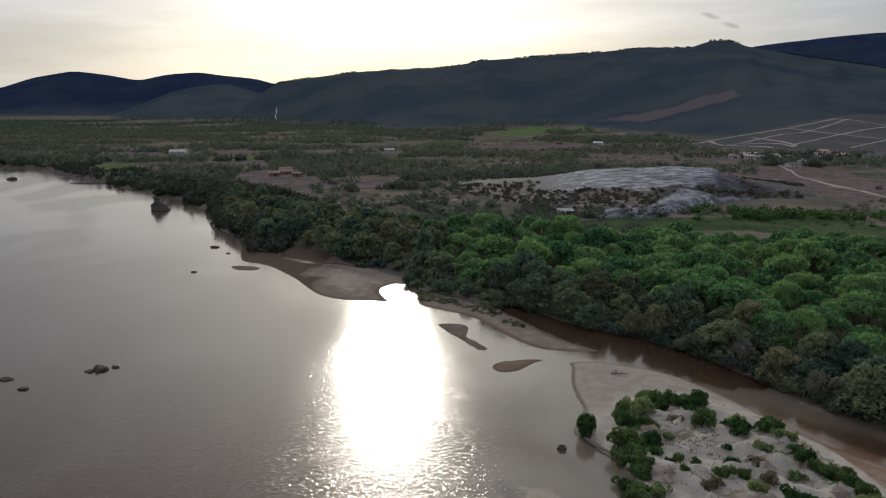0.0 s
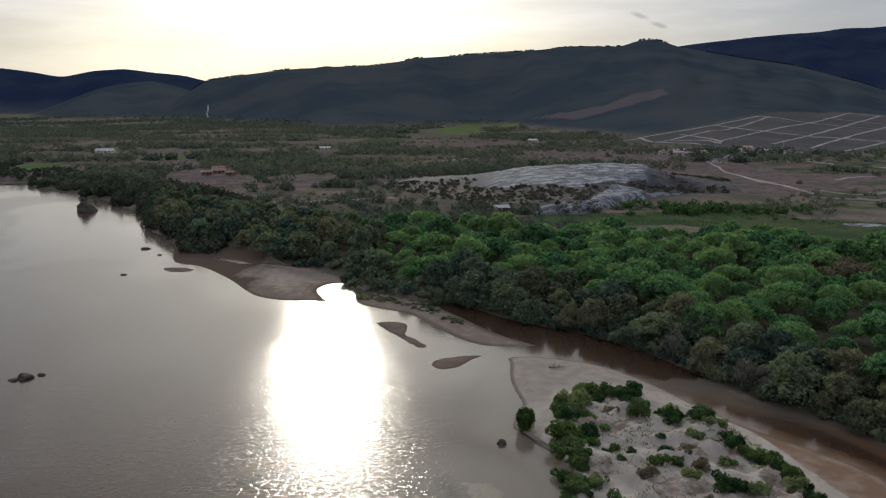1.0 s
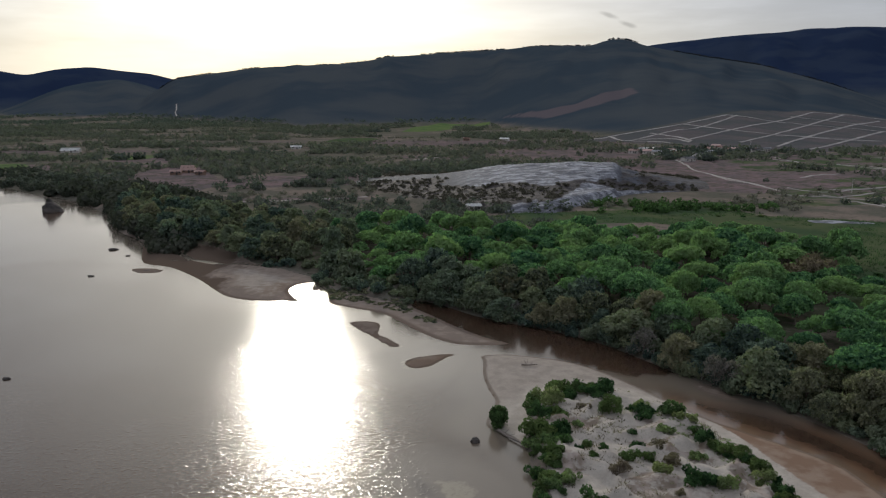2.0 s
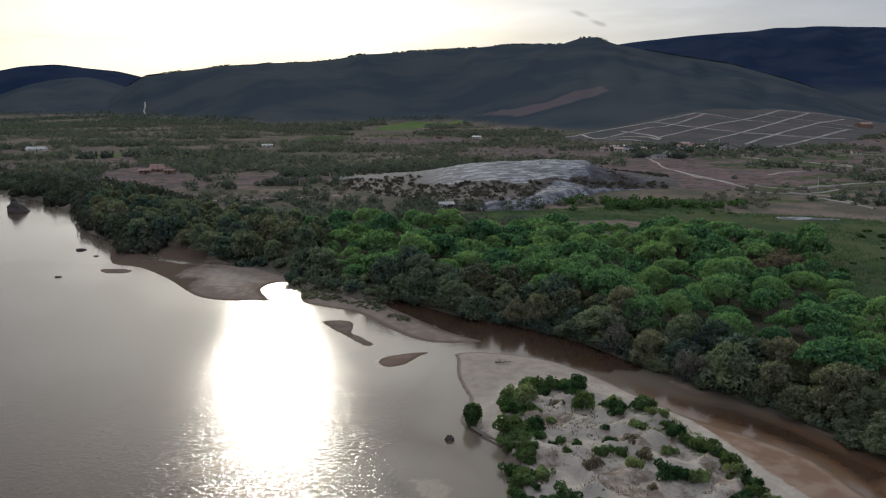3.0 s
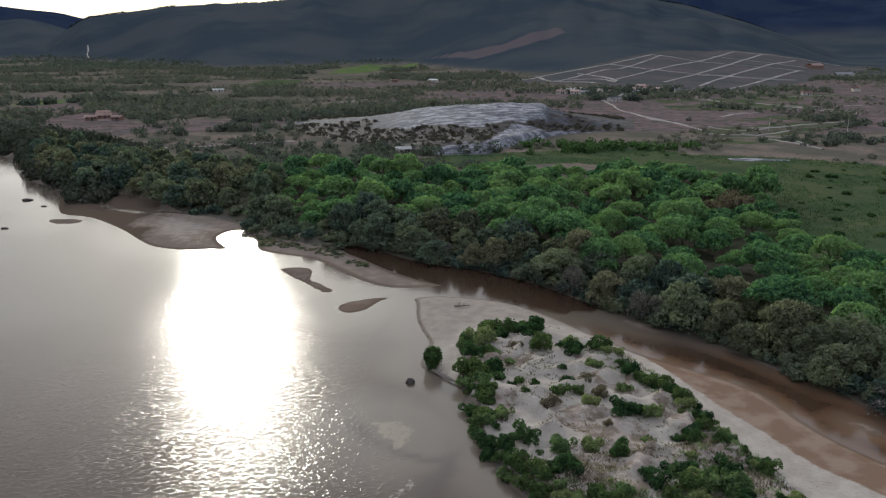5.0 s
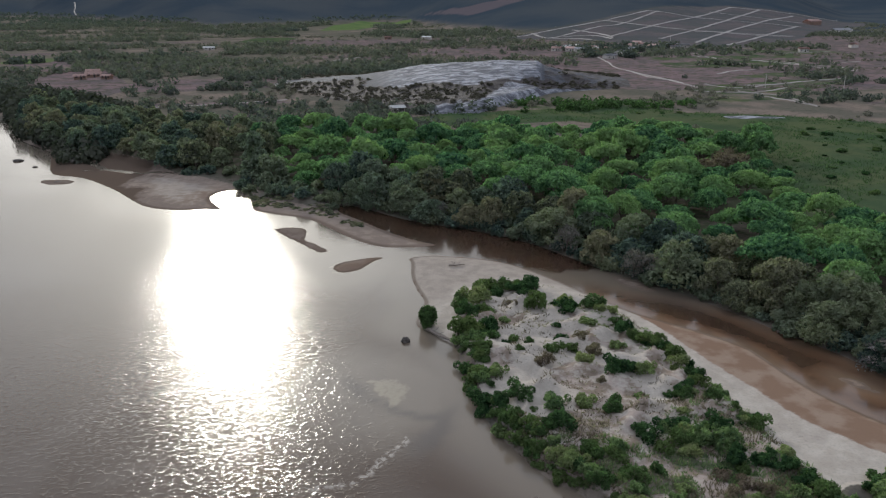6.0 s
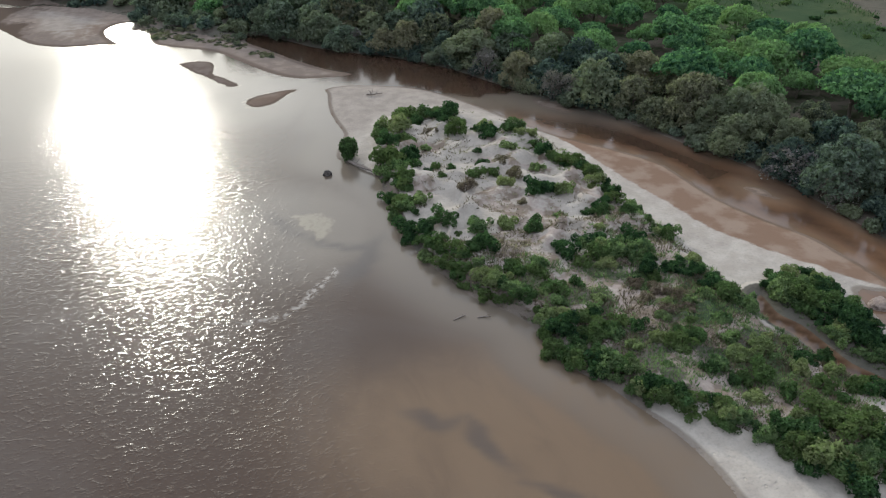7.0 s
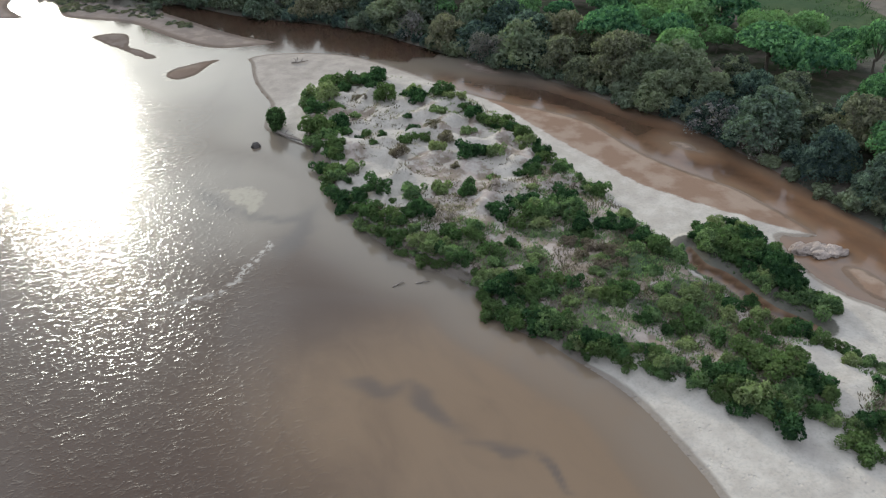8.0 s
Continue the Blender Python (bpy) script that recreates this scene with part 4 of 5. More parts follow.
def plant(models, places, rng, low=0.8, high=1.2, group=""):
    """Copies of the models at places (x, y); the models themselves take the first ones."""
    zs = height(places[:, 0], places[:, 1])
    for k, ((x, y), z) in enumerate(zip(places, zs)):
        s = rng.uniform(low, high)
        m = pose(x, y, z - 0.05, 0, 0, rng.uniform(0, 360))
        ob = models[k % len(models)]
        ob = ob if k < len(models) else copy_thing(ob, m)
        ob.matrix_basis = m @ Matrix.Diagonal((s * rng.uniform(0.82, 1.18), s * rng.uniform(0.82, 1.18), s * rng.uniform(0.8, 1.2), 1))
        tagged(ob, group=group)


# ---------- the wood on the east bank ----------
def make_forest():
    rng = np.random.RandomState(11)
    detail = ((118, 6200, 0.19), (180, 2900, 0.27), (999, 1450, 0.40))
    spots = scatter(rng, -100, 150, 20, 350, 5.8, 24000, lambda x, y: (inside(P_FOREST, x, y) > -1.0) & (inside(P_MAIN, x, y) > 9))
    front = scatter(rng, -100, 150, 20, 350, 4.7, 24000, lambda x, y: (inside(P_FOREST, x, y) > -2.0) & (inside(P_MAIN, x, y) <= 10) & (inside(P_MAIN, x, y) > 1))
    spots = np.concatenate([spots, front])
    x, y = spots[:, 0], spots[:, 1]
    main = inside(P_MAIN, x, y)
    edge = (main < 11 + 10 * fbm(x * 0.1, y * 0.1)) | (y > 262) | (x < -5 + 30 * fbm(x * 0.05, y * 0.05))
    # small clearings with bare ground in the acacias
    open_ground = (np.hypot(x - 94, y - 70) < 5) | (np.hypot(x - 84, y - 88) < 3.4) | (np.hypot(x - 90, y - 150) < 4)
    keep = (~open_ground | edge) & (np.hypot(x + 12, y - 206) > 5)
    spots, edge = spots[keep], edge[keep]
    r, inner = np.hypot(spots[:, 0], spots[:, 1]), 0.0
    olive = edge & (fbm(spots[:, 0] * 0.13, spots[:, 1] * 0.13, 2) > 0.03)
    for outer, count, size in detail:
        here = (r >= inner) & (r < outer)
        green = [tree(rng, "acacia_tree", LEAF_GREEN, 6.5, 9.2, count, size, "domed bright-green acacia in the river wood", 8, 0.5, 0.0, True) for _ in range(5)]
        grey = [tree(rng, "riverside_tree", LEAF_GREY, 7.0, 7.5, count, size, "grey-green riverside tree on the bank", 8, 0.9, 1.0) for _ in range(4)]
        tawny = [tree(rng, "olive_tree", LEAF_OLIVE, 6.6, 7.0, count, size, "yellowish olive-green tree on the bank", 8, 0.9, 1.0) for _ in range(3)]
        plant(green, spots[~edge & here], rng, 0.6, 1.25, "acacias of the river wood")
        plant(grey, spots[edge & here & ~olive], rng, 0.7, 1.15, "trees along the river bank")
        plant(tawny, spots[olive & here], rng, 0.7, 1.1, "trees along the river bank")
        inner = outer


def far_shrubs(rng, places, low, high, count, leaf, name, label, grain=0.13):
    """Many far bushes and small trees, joined."""
    zs = height(places[:, 0], places[:, 1])
    parts = []
    for (x, y), z in zip(places, zs):
        w = rng.uniform(low, high)
        lobes = [(x, y, z + w * 0.26, w * 0.5, w * 0.42), (x + w * 0.35 * rng.randn(), y + w * 0.35 * rng.randn(), z + w * 0.18, w * 0.4, w * 0.3)]
        parts.append(leaves(rng, lobes, count, w * grain, 0.4, 0.8))
    ob = new(name, faces_mesh(name, np.concatenate(parts), leaf))
    return tagged(ob, label, "shrubs", kind="stuff")


def make_plain_scrub():
    rng = np.random.RandomState(5)

    def ok(x, y):
        r, az = np.hypot(x, y), np.degrees(np.arctan2(x, y))
        keep = (r > 240) & (r < 1500) & (az > -34) & (az < 52) & (inside(P_MAIN, x, y) > 3) & (inside(P_FOREST, x, y) < -2)
        keep &= (patches(MEADOWS + FIELDS + GREEN_STRIPS + OPEN + [(85, 1080, 60, 150, -9)], x, y) < 0.3) & (rng.rand(len(x)) > (0.95 - 0.35 * (x > 150)) * patches(DRY, x, y)) & (patches([(105, 375, 92, 68, 8)], x, y) < 0.3) & (inside(P_PLOTS, x, y) < 5)
        return keep & (rng.rand(len(x)) > smooth(800, 1000, r) * (height(x, y) > 6))

    def thorn(x, y):
        """Low brown thorn scrub: nearly everywhere, thinner to the east."""
        return ok(x, y) & (fbm(x / 120 + 2, y / 45, 3) > -0.09 + 0.10 * smooth(430, 560, np.hypot(x, y))) & (fbm(x / 60, y / 40, 5) + 0.2 * rng.rand(len(x)) > -0.02 + 0.05 * smooth(18, 26, np.degrees(np.arctan2(x, y))))

    def green(x, y):
        """Darker trees in thickets and rows."""
        az = np.degrees(np.arctan2(x, y))
        thick = fbm(x / 75 + 11, y / 50 + 4, 5) + 0.10 * rng.rand(len(x)) + 0.3 * patches([(-130, 640, 24, 62, 15), (-235, 590, 70, 16, 12)], x, y)
        return ok(x, y) & (thick > 0.085 + 0.12 * smooth(17, 24, az) - 0.06 * smooth(480, 380, np.hypot(x, y)) * (az < 15))

    for spots, low, high, leaf, name, label in (
        (scatter(rng, -800, 1000, 150, 1450, 3.4, 90000, thorn), 1.3, 3.6, LEAF_SCRUB, "thorn_scrub", "low brown thorn scrub on the plain"),
        (scatter(rng, -800, 1000, 150, 1450, 4.4, 60000, green), 3.0, 7.0, LEAF_PLAIN, "plain_trees", "dark green trees and thickets on the plain"),
    ):
        r = np.hypot(spots[:, 0], spots[:, 1])
        far_shrubs(rng, spots[r < 480], low, high, 90, leaf, name, label, 0.12)
        far_shrubs(rng, spots[r >= 480], 1.1 * low, 1.15 * high, 24, leaf, "far_" + name, label + ", far off", 0.2)
    row = np.concatenate([np.linspace(p, q, n) for p, q, n in (((-47, 1019), (55, 1102), 26), ((-180, 585), (-60, 640), 24), ((363, 603), (366, 606), 3), ((262, 585), (345, 632), 18), ((236, 622), (318, 648), 22), ((245, 590), (300, 612), 12), ((228, 560), (262, 530), 8))])
    far_shrubs(rng, row + rng.normal(0, 4, row.shape), 5.0, 9.0, 60, LEAF_PLAIN, "tree_row", "rows of dark trees between the fields", 0.15)
    away = scatter(rng, -1300, 300, 1100, 2100, 8, 22000, lambda x, y: (height(x, y) < 12) & (height(x, y) > 1) & (np.hypot(x, y) > 1350) & (np.degrees(np.arctan2(x, y)) > -34) & (patches(FIELDS, x, y) < 0.1) & (fbm(x / 160, y / 160) > -0.1))
    far_shrubs(rng, away, 4.0, 8.0, 12, LEAF_PLAIN, "distant_woods", "distant dark woods at the foot of the hills", 0.24)
    bank = scatter(rng, -420, -50, 235, 640, 5.5, 14000, lambda x, y: (inside(P_MAIN, x, y) > 1.2) & (inside(P_MAIN, x, y) < 36) & (patches(GREEN_STRIPS, x, y) < 0.3) & (inside(P_FOREST, x, y) < 0))
    low = bank[:, 1] > 400
    far_shrubs(rng, bank[low], 3.2, 5.6, 150, LEAF_DARK, "bank_thicket", "low dark thicket along the far river bank", 0.12)
    far_shrubs(rng, bank[~low], 5.0, 9.0, 220, LEAF_DARK, "bank_woods", "dark dense trees along the far river bank", 0.11)
    foot = scatter(rng, 60, 200, 285, 345, 4.5, 5000, lambda x, y: (np.hypot(x - 120, (y - 300) * 1.4) < 85) & (fbm(x / 25, y / 12, 3) > -0.02) & (np.degrees(np.arctan2(x, y)) > 16) & (np.hypot(x, y) < 330))
    far_shrubs(rng, foot, 2.4, 5.5, 120, LEAF_BUSH, "dome_foot_bushes", "green bushes at the foot of the granite dome")
    a = np.radians(rng.uniform(-13, 36, 1500))
    r = 2500 + rng.uniform(-25, 12, 1500)
    slope = np.stack([r * np.sin(a), r * np.cos(a)], 1)
    slope = slope[fbm(slope[:, 0] / 60, slope[:, 1] / 60, 3) > -0.05]
    far_shrubs(rng, slope, 3.0, 6.5, 14, LEAF_HILL, "ridge_trees", "dark trees along the crest of the hill", 0.3)


def make_bank_thicket():
    """Shrubs that close the bank between the trees and the side channel."""
    rng = np.random.RandomState(31)
    kinds = [shrub(rng, "bank_shrub", LEAF_GREY, 1.6, 2.2, 950, 0.19, "dense grey-green shrub overhanging the channel") for _ in range(5)]
    spots = scatter(rng, 5, 90, 25, 185, 2.3, 16000, lambda x, y: (inside(P_MAIN, x, y) > 0.1) & (inside(P_MAIN, x, y) < 5.5) & (inside(P_SAND[1], x, y) < -1.0) & (x > 18))
    more = scatter(rng, -55, 22, 165, 245, 3.0, 9000, lambda x, y: (inside(P_MAIN, x, y) > 1) & (inside(P_FOREST, x, y) < 2) & (np.hypot(x + 12, y - 200) > 6) & (np.maximum(inside(P_SAND[0], x, y), inside(P_SAND[1], x, y)) < -1.2))
    plant(kinds, np.concatenate([spots, more]), rng, 0.7, 1.4, "shrubs along the channel bank")
    dwarf = [shrub(rng, "low_shrub", LEAF_OLIVE, 1.3, 0.55, 420, 0.14, "low dark shrub on the muddy spit") for _ in range(3)]
    spots = scatter(rng, -12, 22, 140, 196, 1.05, 8000, lambda x, y: (inside(P_MAIN, x, y) > 0.8) & (trail([(-6, 187), (-3, 177), (5, 171.5), (12, 161), (16, 153)], x, y) < 4.2 - 0.09 * np.clip(190 - y, 0, 40)) & (fbm(x / 5, y / 5, 3) > -0.12))
    plant(dwarf, spots, rng, 0.3, 0.9, "low shrubs on the spit")


def make_leafless_trees():
    """Pale bare trees among the green ones on the bank."""
    rng = np.random.RandomState(44)
    kinds = [tree(rng, "leafless_tree", LEAF_BARE, 5.5, 5.0, 1500, 0.15, "leafless lilac-grey tree on the channel bank", 8, 1.1, 0.8) for _ in range(2)]
    plant(kinds, np.array([(57.4, 112.2), (59.6, 110.4), (73.8, 65.4), (51.5, 127.5), (73, 73), (33, 153)]), rng, 0.8, 1.1, "bare trees on the bank")


def make_brown_trees():
    """A clump of dying brown trees among the acacias, and dark bushes in the meadow."""
    rng = np.random.RandomState(61)
    kinds = [tree(rng, "brown_tree", LEAF_BROWN, 6.0, 7.0, 2200, 0.24, "dying tree with brown leaves among the acacias", 7, 0.8, 0.5) for _ in range(2)]
    plant(kinds, np.array([(104, 169), (111, 173), (109, 164), (104, 163)]), rng, 0.8, 1.1, "dying trees in the river wood")
    bushes = [shrub(rng, "meadow_bush", LEAF_BUSH, 1.3, 1.0, 420, 0.24, "low green bush in the meadow grass") for _ in range(3)]
    spots = scatter(rng, 40, 220, 110, 310, 7.0, 1500, lambda x, y: (patches(MEADOWS[:5], x, y) > 0.4) & (inside(P_FOREST, x, y) < -4) & (fbm(x / 30, y / 30, 3) > 0.0))
    plant(bushes, spots[:50], rng, 0.5, 1.3, "bushes in the meadow")


make_forest()
make_brown_trees()
make_leafless_trees()
make_bank_thicket()
make_plain_scrub()

# ---------- bushes on the island: x, y, half-width ----------
NORTH_BUSHES = [(30.6,109.0,2.0),(33.5,108.9,1.6),(35.6,107.9,1.6),(37.6,106.9,1.6),(35.0,104.9,1.7),(31.6,106.5,1.3),(28.0,103.7,2.1),(26.4,105.4,1.5),(25.0,101.9,1.5),(28.0,99.6,1.6),(25.1,98.3,1.4),(36.1,99.5,1.7),(40.0,97.1,1.7),(43.4,96.7,1.9),(43.3,93.5,0.8),(40.5,91.1,1.2),(44.4,88.4,1.4),(45.2,86.5,1.4),(46.2,84.4,1.4),(46.5,82.1,1.1),(46.9,80.1,0.9),(48.0,78.1,1.0),(41.7,84.6,1.0),(36.0,81.3,1.1),(33.5,85.5,1.1),(35.5,88.5,0.8),(36.1,91.8,0.6),(36.1,86.1,0.9),(38.4,78.0,1.6),(40.3,77.8,1.1),(41.8,76.8,1.3)]
MIDDLE_BUSHES = [(45.9,76.9,0.7),(44.3,72.0,1.2),(47.3,74.3,1.1),(43.3,70.2,1.0),(46.4,68.9,1.0),(24.3,94.4,2.0),(26.5,93.5,1.8),(22.9,92.3,1.3),(29.7,94.7,0.8),(26.4,90.8,1.1),(24.3,86.8,1.8),(21.7,85.7,1.1),(27.6,87.7,0.7),(28.8,85.5,0.6),(22.6,81.6,1.7),(24.5,80.9,1.2),(21.0,81.1,0.9),(21.3,76.7,1.7),(23.0,74.6,1.3),(25.2,74.9,1.5),(20.9,74.3,1.0),(31.3,89.0,0.6),(29.2,89.8,0.8),(28.6,71.9,1.5),(32.1,71.7,1.2),(34.5,69.9,1.3),(27.7,67.4,1.4),(24.7,68.3,1.2),(23.2,70.3,1.3),(24.9,67.0,0.9)]
DRY_BUSHES = [(32.5,101.5,1.1),(38.1,87.7,1.2),(38.5,84.0,1.3),(30.9,82.2,1.4),(36.1,76.4,0.7),(41.2,54.4,1.2),(42.1,52.8,1.2),(39.7,56.3,1.0),(42.0,50.6,0.9),(40.2,50.9,1.0),(39.3,53.6,0.9)]
SOUTH_BUSHES = [(26.6,67.9,1.2),(26.5,61.6,1.5),(25.4,62.9,1.2),(28.8,62.4,1.2),(31.0,61.4,1.2),(31.6,58.1,1.2),(35.8,64.1,1.4),(39.2,65.1,1.6),(38.6,62.1,1.4),(40.6,62.4,1.6),(42.8,61.3,1.6),(42.4,58.5,1.2),(44.6,57.4,1.2),(44.0,64.4,1.3),(46.6,56.1,0.9),(46.8,53.3,1.2),(47.3,51.1,1.5),(47.9,49.2,1.2),(29.0,54.9,1.1),(29.5,52.4,1.4),(31.5,52.7,1.1),(31.8,50.4,1.2),(27.8,50.2,1.3),(28.9,48.4,1.2),(33.5,50.7,1.1),(33.8,53.8,0.8),(31.0,46.4,1.3),(32.0,45.2,1.0)]
CREEK_BUSHES = [(33.1,42.3,1.3),(33.5,41.1,1.0),(34.4,39.9,0.8),(38.1,46.0,1.2),(40.1,46.1,1.1),(42.3,43.1,1.1),(44.6,43.4,1.1),(42.3,40.2,1.2),(40.8,40.3,0.8),(36.1,49.7,0.8),(38.3,42.0,0.8),(47.9,41.0,1.0),(49.6,40.7,0.9),(48.1,43.6,0.7),(53.1,50.2,1.6),(54.3,49.0,1.6),(57.0,49.5,1.4),(55.7,46.4,1.6),(55.7,44.2,1.5),(55.4,42.3,1.4),(55.7,41.2,1.2),(54.2,43.0,1.2),(55.3,37.7,1.5),(56.4,37.0,1.0),(49.6,36.4,1.1),(50.3,35.2,1.1),(50.8,33.8,1.0),(51.9,32.9,0.8),(52.6,31.8,0.8),(53.0,30.3,0.8),(53.5,29.0,0.7)]
BEACH_BUSHES = [(43.5,34.1,1.6),(40.8,33.2,1.3),(44.6,32.0,1.5),(46.4,32.0,1.3),(48.6,31.1,1.1),(46.1,29.9,1.3),(41.5,29.5,1.7),(43.5,29.7,1.3),(40.6,31.0,1.5),(41.1,27.7,1.5),(50.0,29.4,1.1),(46.2,28.3,1.0),(44.8,24.3,1.2),(45.0,23.0,1.2),(47.9,24.1,1.0),(46.9,26.6,0.8),(38.6,32.6,1.0),(38.2,34.3,1.0),(37.0,37.1,1.0)]


EAST_HEDGE = [(39.5, 99.5), (43.0, 97), (44.8, 90), (45.8, 85.5), (46.6, 80.5), (47.2, 76), (47.8, 71), (48.6, 65)]


def make_island_bushes():
    rng = np.random.RandomState(3)
    hedge = scatter(rng, 17, 40, 44, 112, 1.5, 6000, lambda x, y: (inside(P_ISLE, x, y) > 0.15) & (inside(P_ISLE, x, y) < 2.4) & (inside(P_GREEN, x, y) > -0.6) & (y > 46) & (x < 32) & ((y < 97) | (y > 101)))
    bank = scatter(rng, 28, 50, 18, 50, 1.15, 6000, lambda x, y: (inside(P_GREEN, x, y) > 0.1) & (inside(P_GREEN, x, y) < 2.0) & (y < 47) & (x < 32.6 + (47.5 - y) * 0.7) & (inside(P_GAP, x, y) < 0))
    hedge = np.concatenate([hedge, bank, scatter(rng, 50, 62, 35, 56, 1.25, 3000, lambda x, y: inside(P_SPIT, x, y) > 0.35), scatter(rng, 37, 51, 63, 101, 1.3, 3000, lambda x, y: trail(EAST_HEDGE, x, y) < 0.8 + 1.6 * fbm(x / 3, y / 3, 2))])
    hedge = [(x, y, w) for (x, y), w in zip(hedge, rng.uniform(0.5, 1.25, len(hedge)))]
    green = [shrub(rng, "bush", LEAF_BUSH, 1.05, 1.3, 1520, 0.094, "leafy dark-green bush on the sandy island") for _ in range(6)]
    green += [shrub(rng, "bush", LEAF_FRESH, 1.05, 1.2, 1520, 0.094, "leafy yellow-green bush on the sandy island") for _ in range(2)]
    brown = [shrub(rng, "dry_bush", LEAF_BROWN, 1.0, 0.9, 1000, 0.08, "leafless grey-brown bush on the sandy island") for _ in range(3)]
    for models, table, group in ((green, NORTH_BUSHES + MIDDLE_BUSHES + SOUTH_BUSHES + CREEK_BUSHES + BEACH_BUSHES + hedge, "bushes on the island"), (brown, DRY_BUSHES, "dry bushes on the island")):
        table = [b for b in table if inside(P_GAP, np.array([b[0]]), np.array([b[1]]))[0] < 0.2]
        for k, (x, y, w) in enumerate(table):
            m = pose(x, y, level(x, y) - 0.03, 0, 0, rng.uniform(0, 360))
            ob = models[k] if k < len(models) else copy_thing(models[k % len(models)], m)
            ob.matrix_basis = m @ Matrix.Diagonal((w, w, w * rng.uniform(0.75, 1.1), 1))
            tagged(ob, group=group)
    tip = shrub(rng, "bush", LEAF_BUSH, 1.55, 3.6, 6500, 0.12, "tall dense dark bush leaning over the water at the island's tip")
    tip.matrix_basis = pose(19.7, 99.9, level(19.7, 99.9) - 0.03)
    tagged(tip, group="bushes on the island")


make_island_bushes()


# ---------- the pale granite dome ----------
DOME_CREST = [(-1, 0.4), (2, 2.0), (5, 3.6), (7, 4.4), (9, 7.0), (11, 9.2), (13, 10.6), (15, 11.4), (17, 12), (19.2, 12), (19.7, 9.6), (22, 6.4), (25, 2.4), (26, 0.8)]
DOME_FRONT = [(-1, 380), (4, 345), (8, 300), (10, 292), (15, 292), (17, 315), (19.5, 352), (22, 374), (26, 388)]


def dome_shape(az, v):
    """Place and scrub of the dome at a bearing and a share of its depth."""
    front, crest = curve(DOME_FRONT, az), curve(DOME_CREST, az)
    r = front + (485 - front) * v
    top = (405 - front) / (485 - front)
    u, back = np.clip(v / top, 0, 1), np.clip((v - top) / (1 - top), 0, 1)
    x, y = r * np.sin(np.radians(az)), r * np.cos(np.radians(az))
    shape = np.where(v <= top, 0.38 * smooth(0, 0.16, u) + 0.62 * smooth(0.3, 1.0, u) ** 0.8, 1 - smooth(0, 1, back))
    ledge = fbm(x / 26, y / 26, 4) * 3.4 + np.abs(fbm(x / 7, y / 4, 3)) * 2.2
    z = 1.6 + crest * shape + ledge * smooth(0.0, 0.12, shape) * np.clip(crest / 8, 0, 1) * 0.8
    ragged = 0.16 * fbm(x / 20, y / 20, 4) + 0.12 * fbm(x / 4, y / 4, 3)
    low_edge = np.interp(az, [9.2, 10.4, 12.3, 14.9, 15.5, 16, 16.9, 17.4, 19.1, 19.5], [0.0, 0.07, 0.12, 0.14, 0.18, 0.34, 0.46, 0.50, 0.30, 0.14])
    high_edge = np.interp(az, [4, 6.3, 8.7, 12, 14.9, 15.6, 17.4, 19.1], [0.80, 0.66, 0.61, 0.56, 0.52, 0.58, 0.55, 0.53])
    scrub = 0.08 + 0.80 * smooth(-0.04, 0.04, u + ragged - low_edge) * smooth(0.04, -0.04, u + ragged - high_edge)
    scrub = np.maximum(scrub, 0.85 * smooth(7.5, 6.0, az + 8 * ragged) * smooth(1.0, 0.95, u + 0.1 * ragged))
    scrub = np.maximum(scrub, 0.5 * smooth(19.4, 20.0, az) * smooth(0.1, 0.25, u))
    # darker rock colour; on the cliff it paints in the steep face's shade
    dark_tone = np.maximum(0.95 * smooth(19.3, 19.7, az) * smooth(0.08, 0.2, u), 0.9 * smooth(10.0, 7.0, az))
    return x, y, z, np.maximum(scrub, 0.85 * smooth(0.1, 0.5, back)), dark_tone


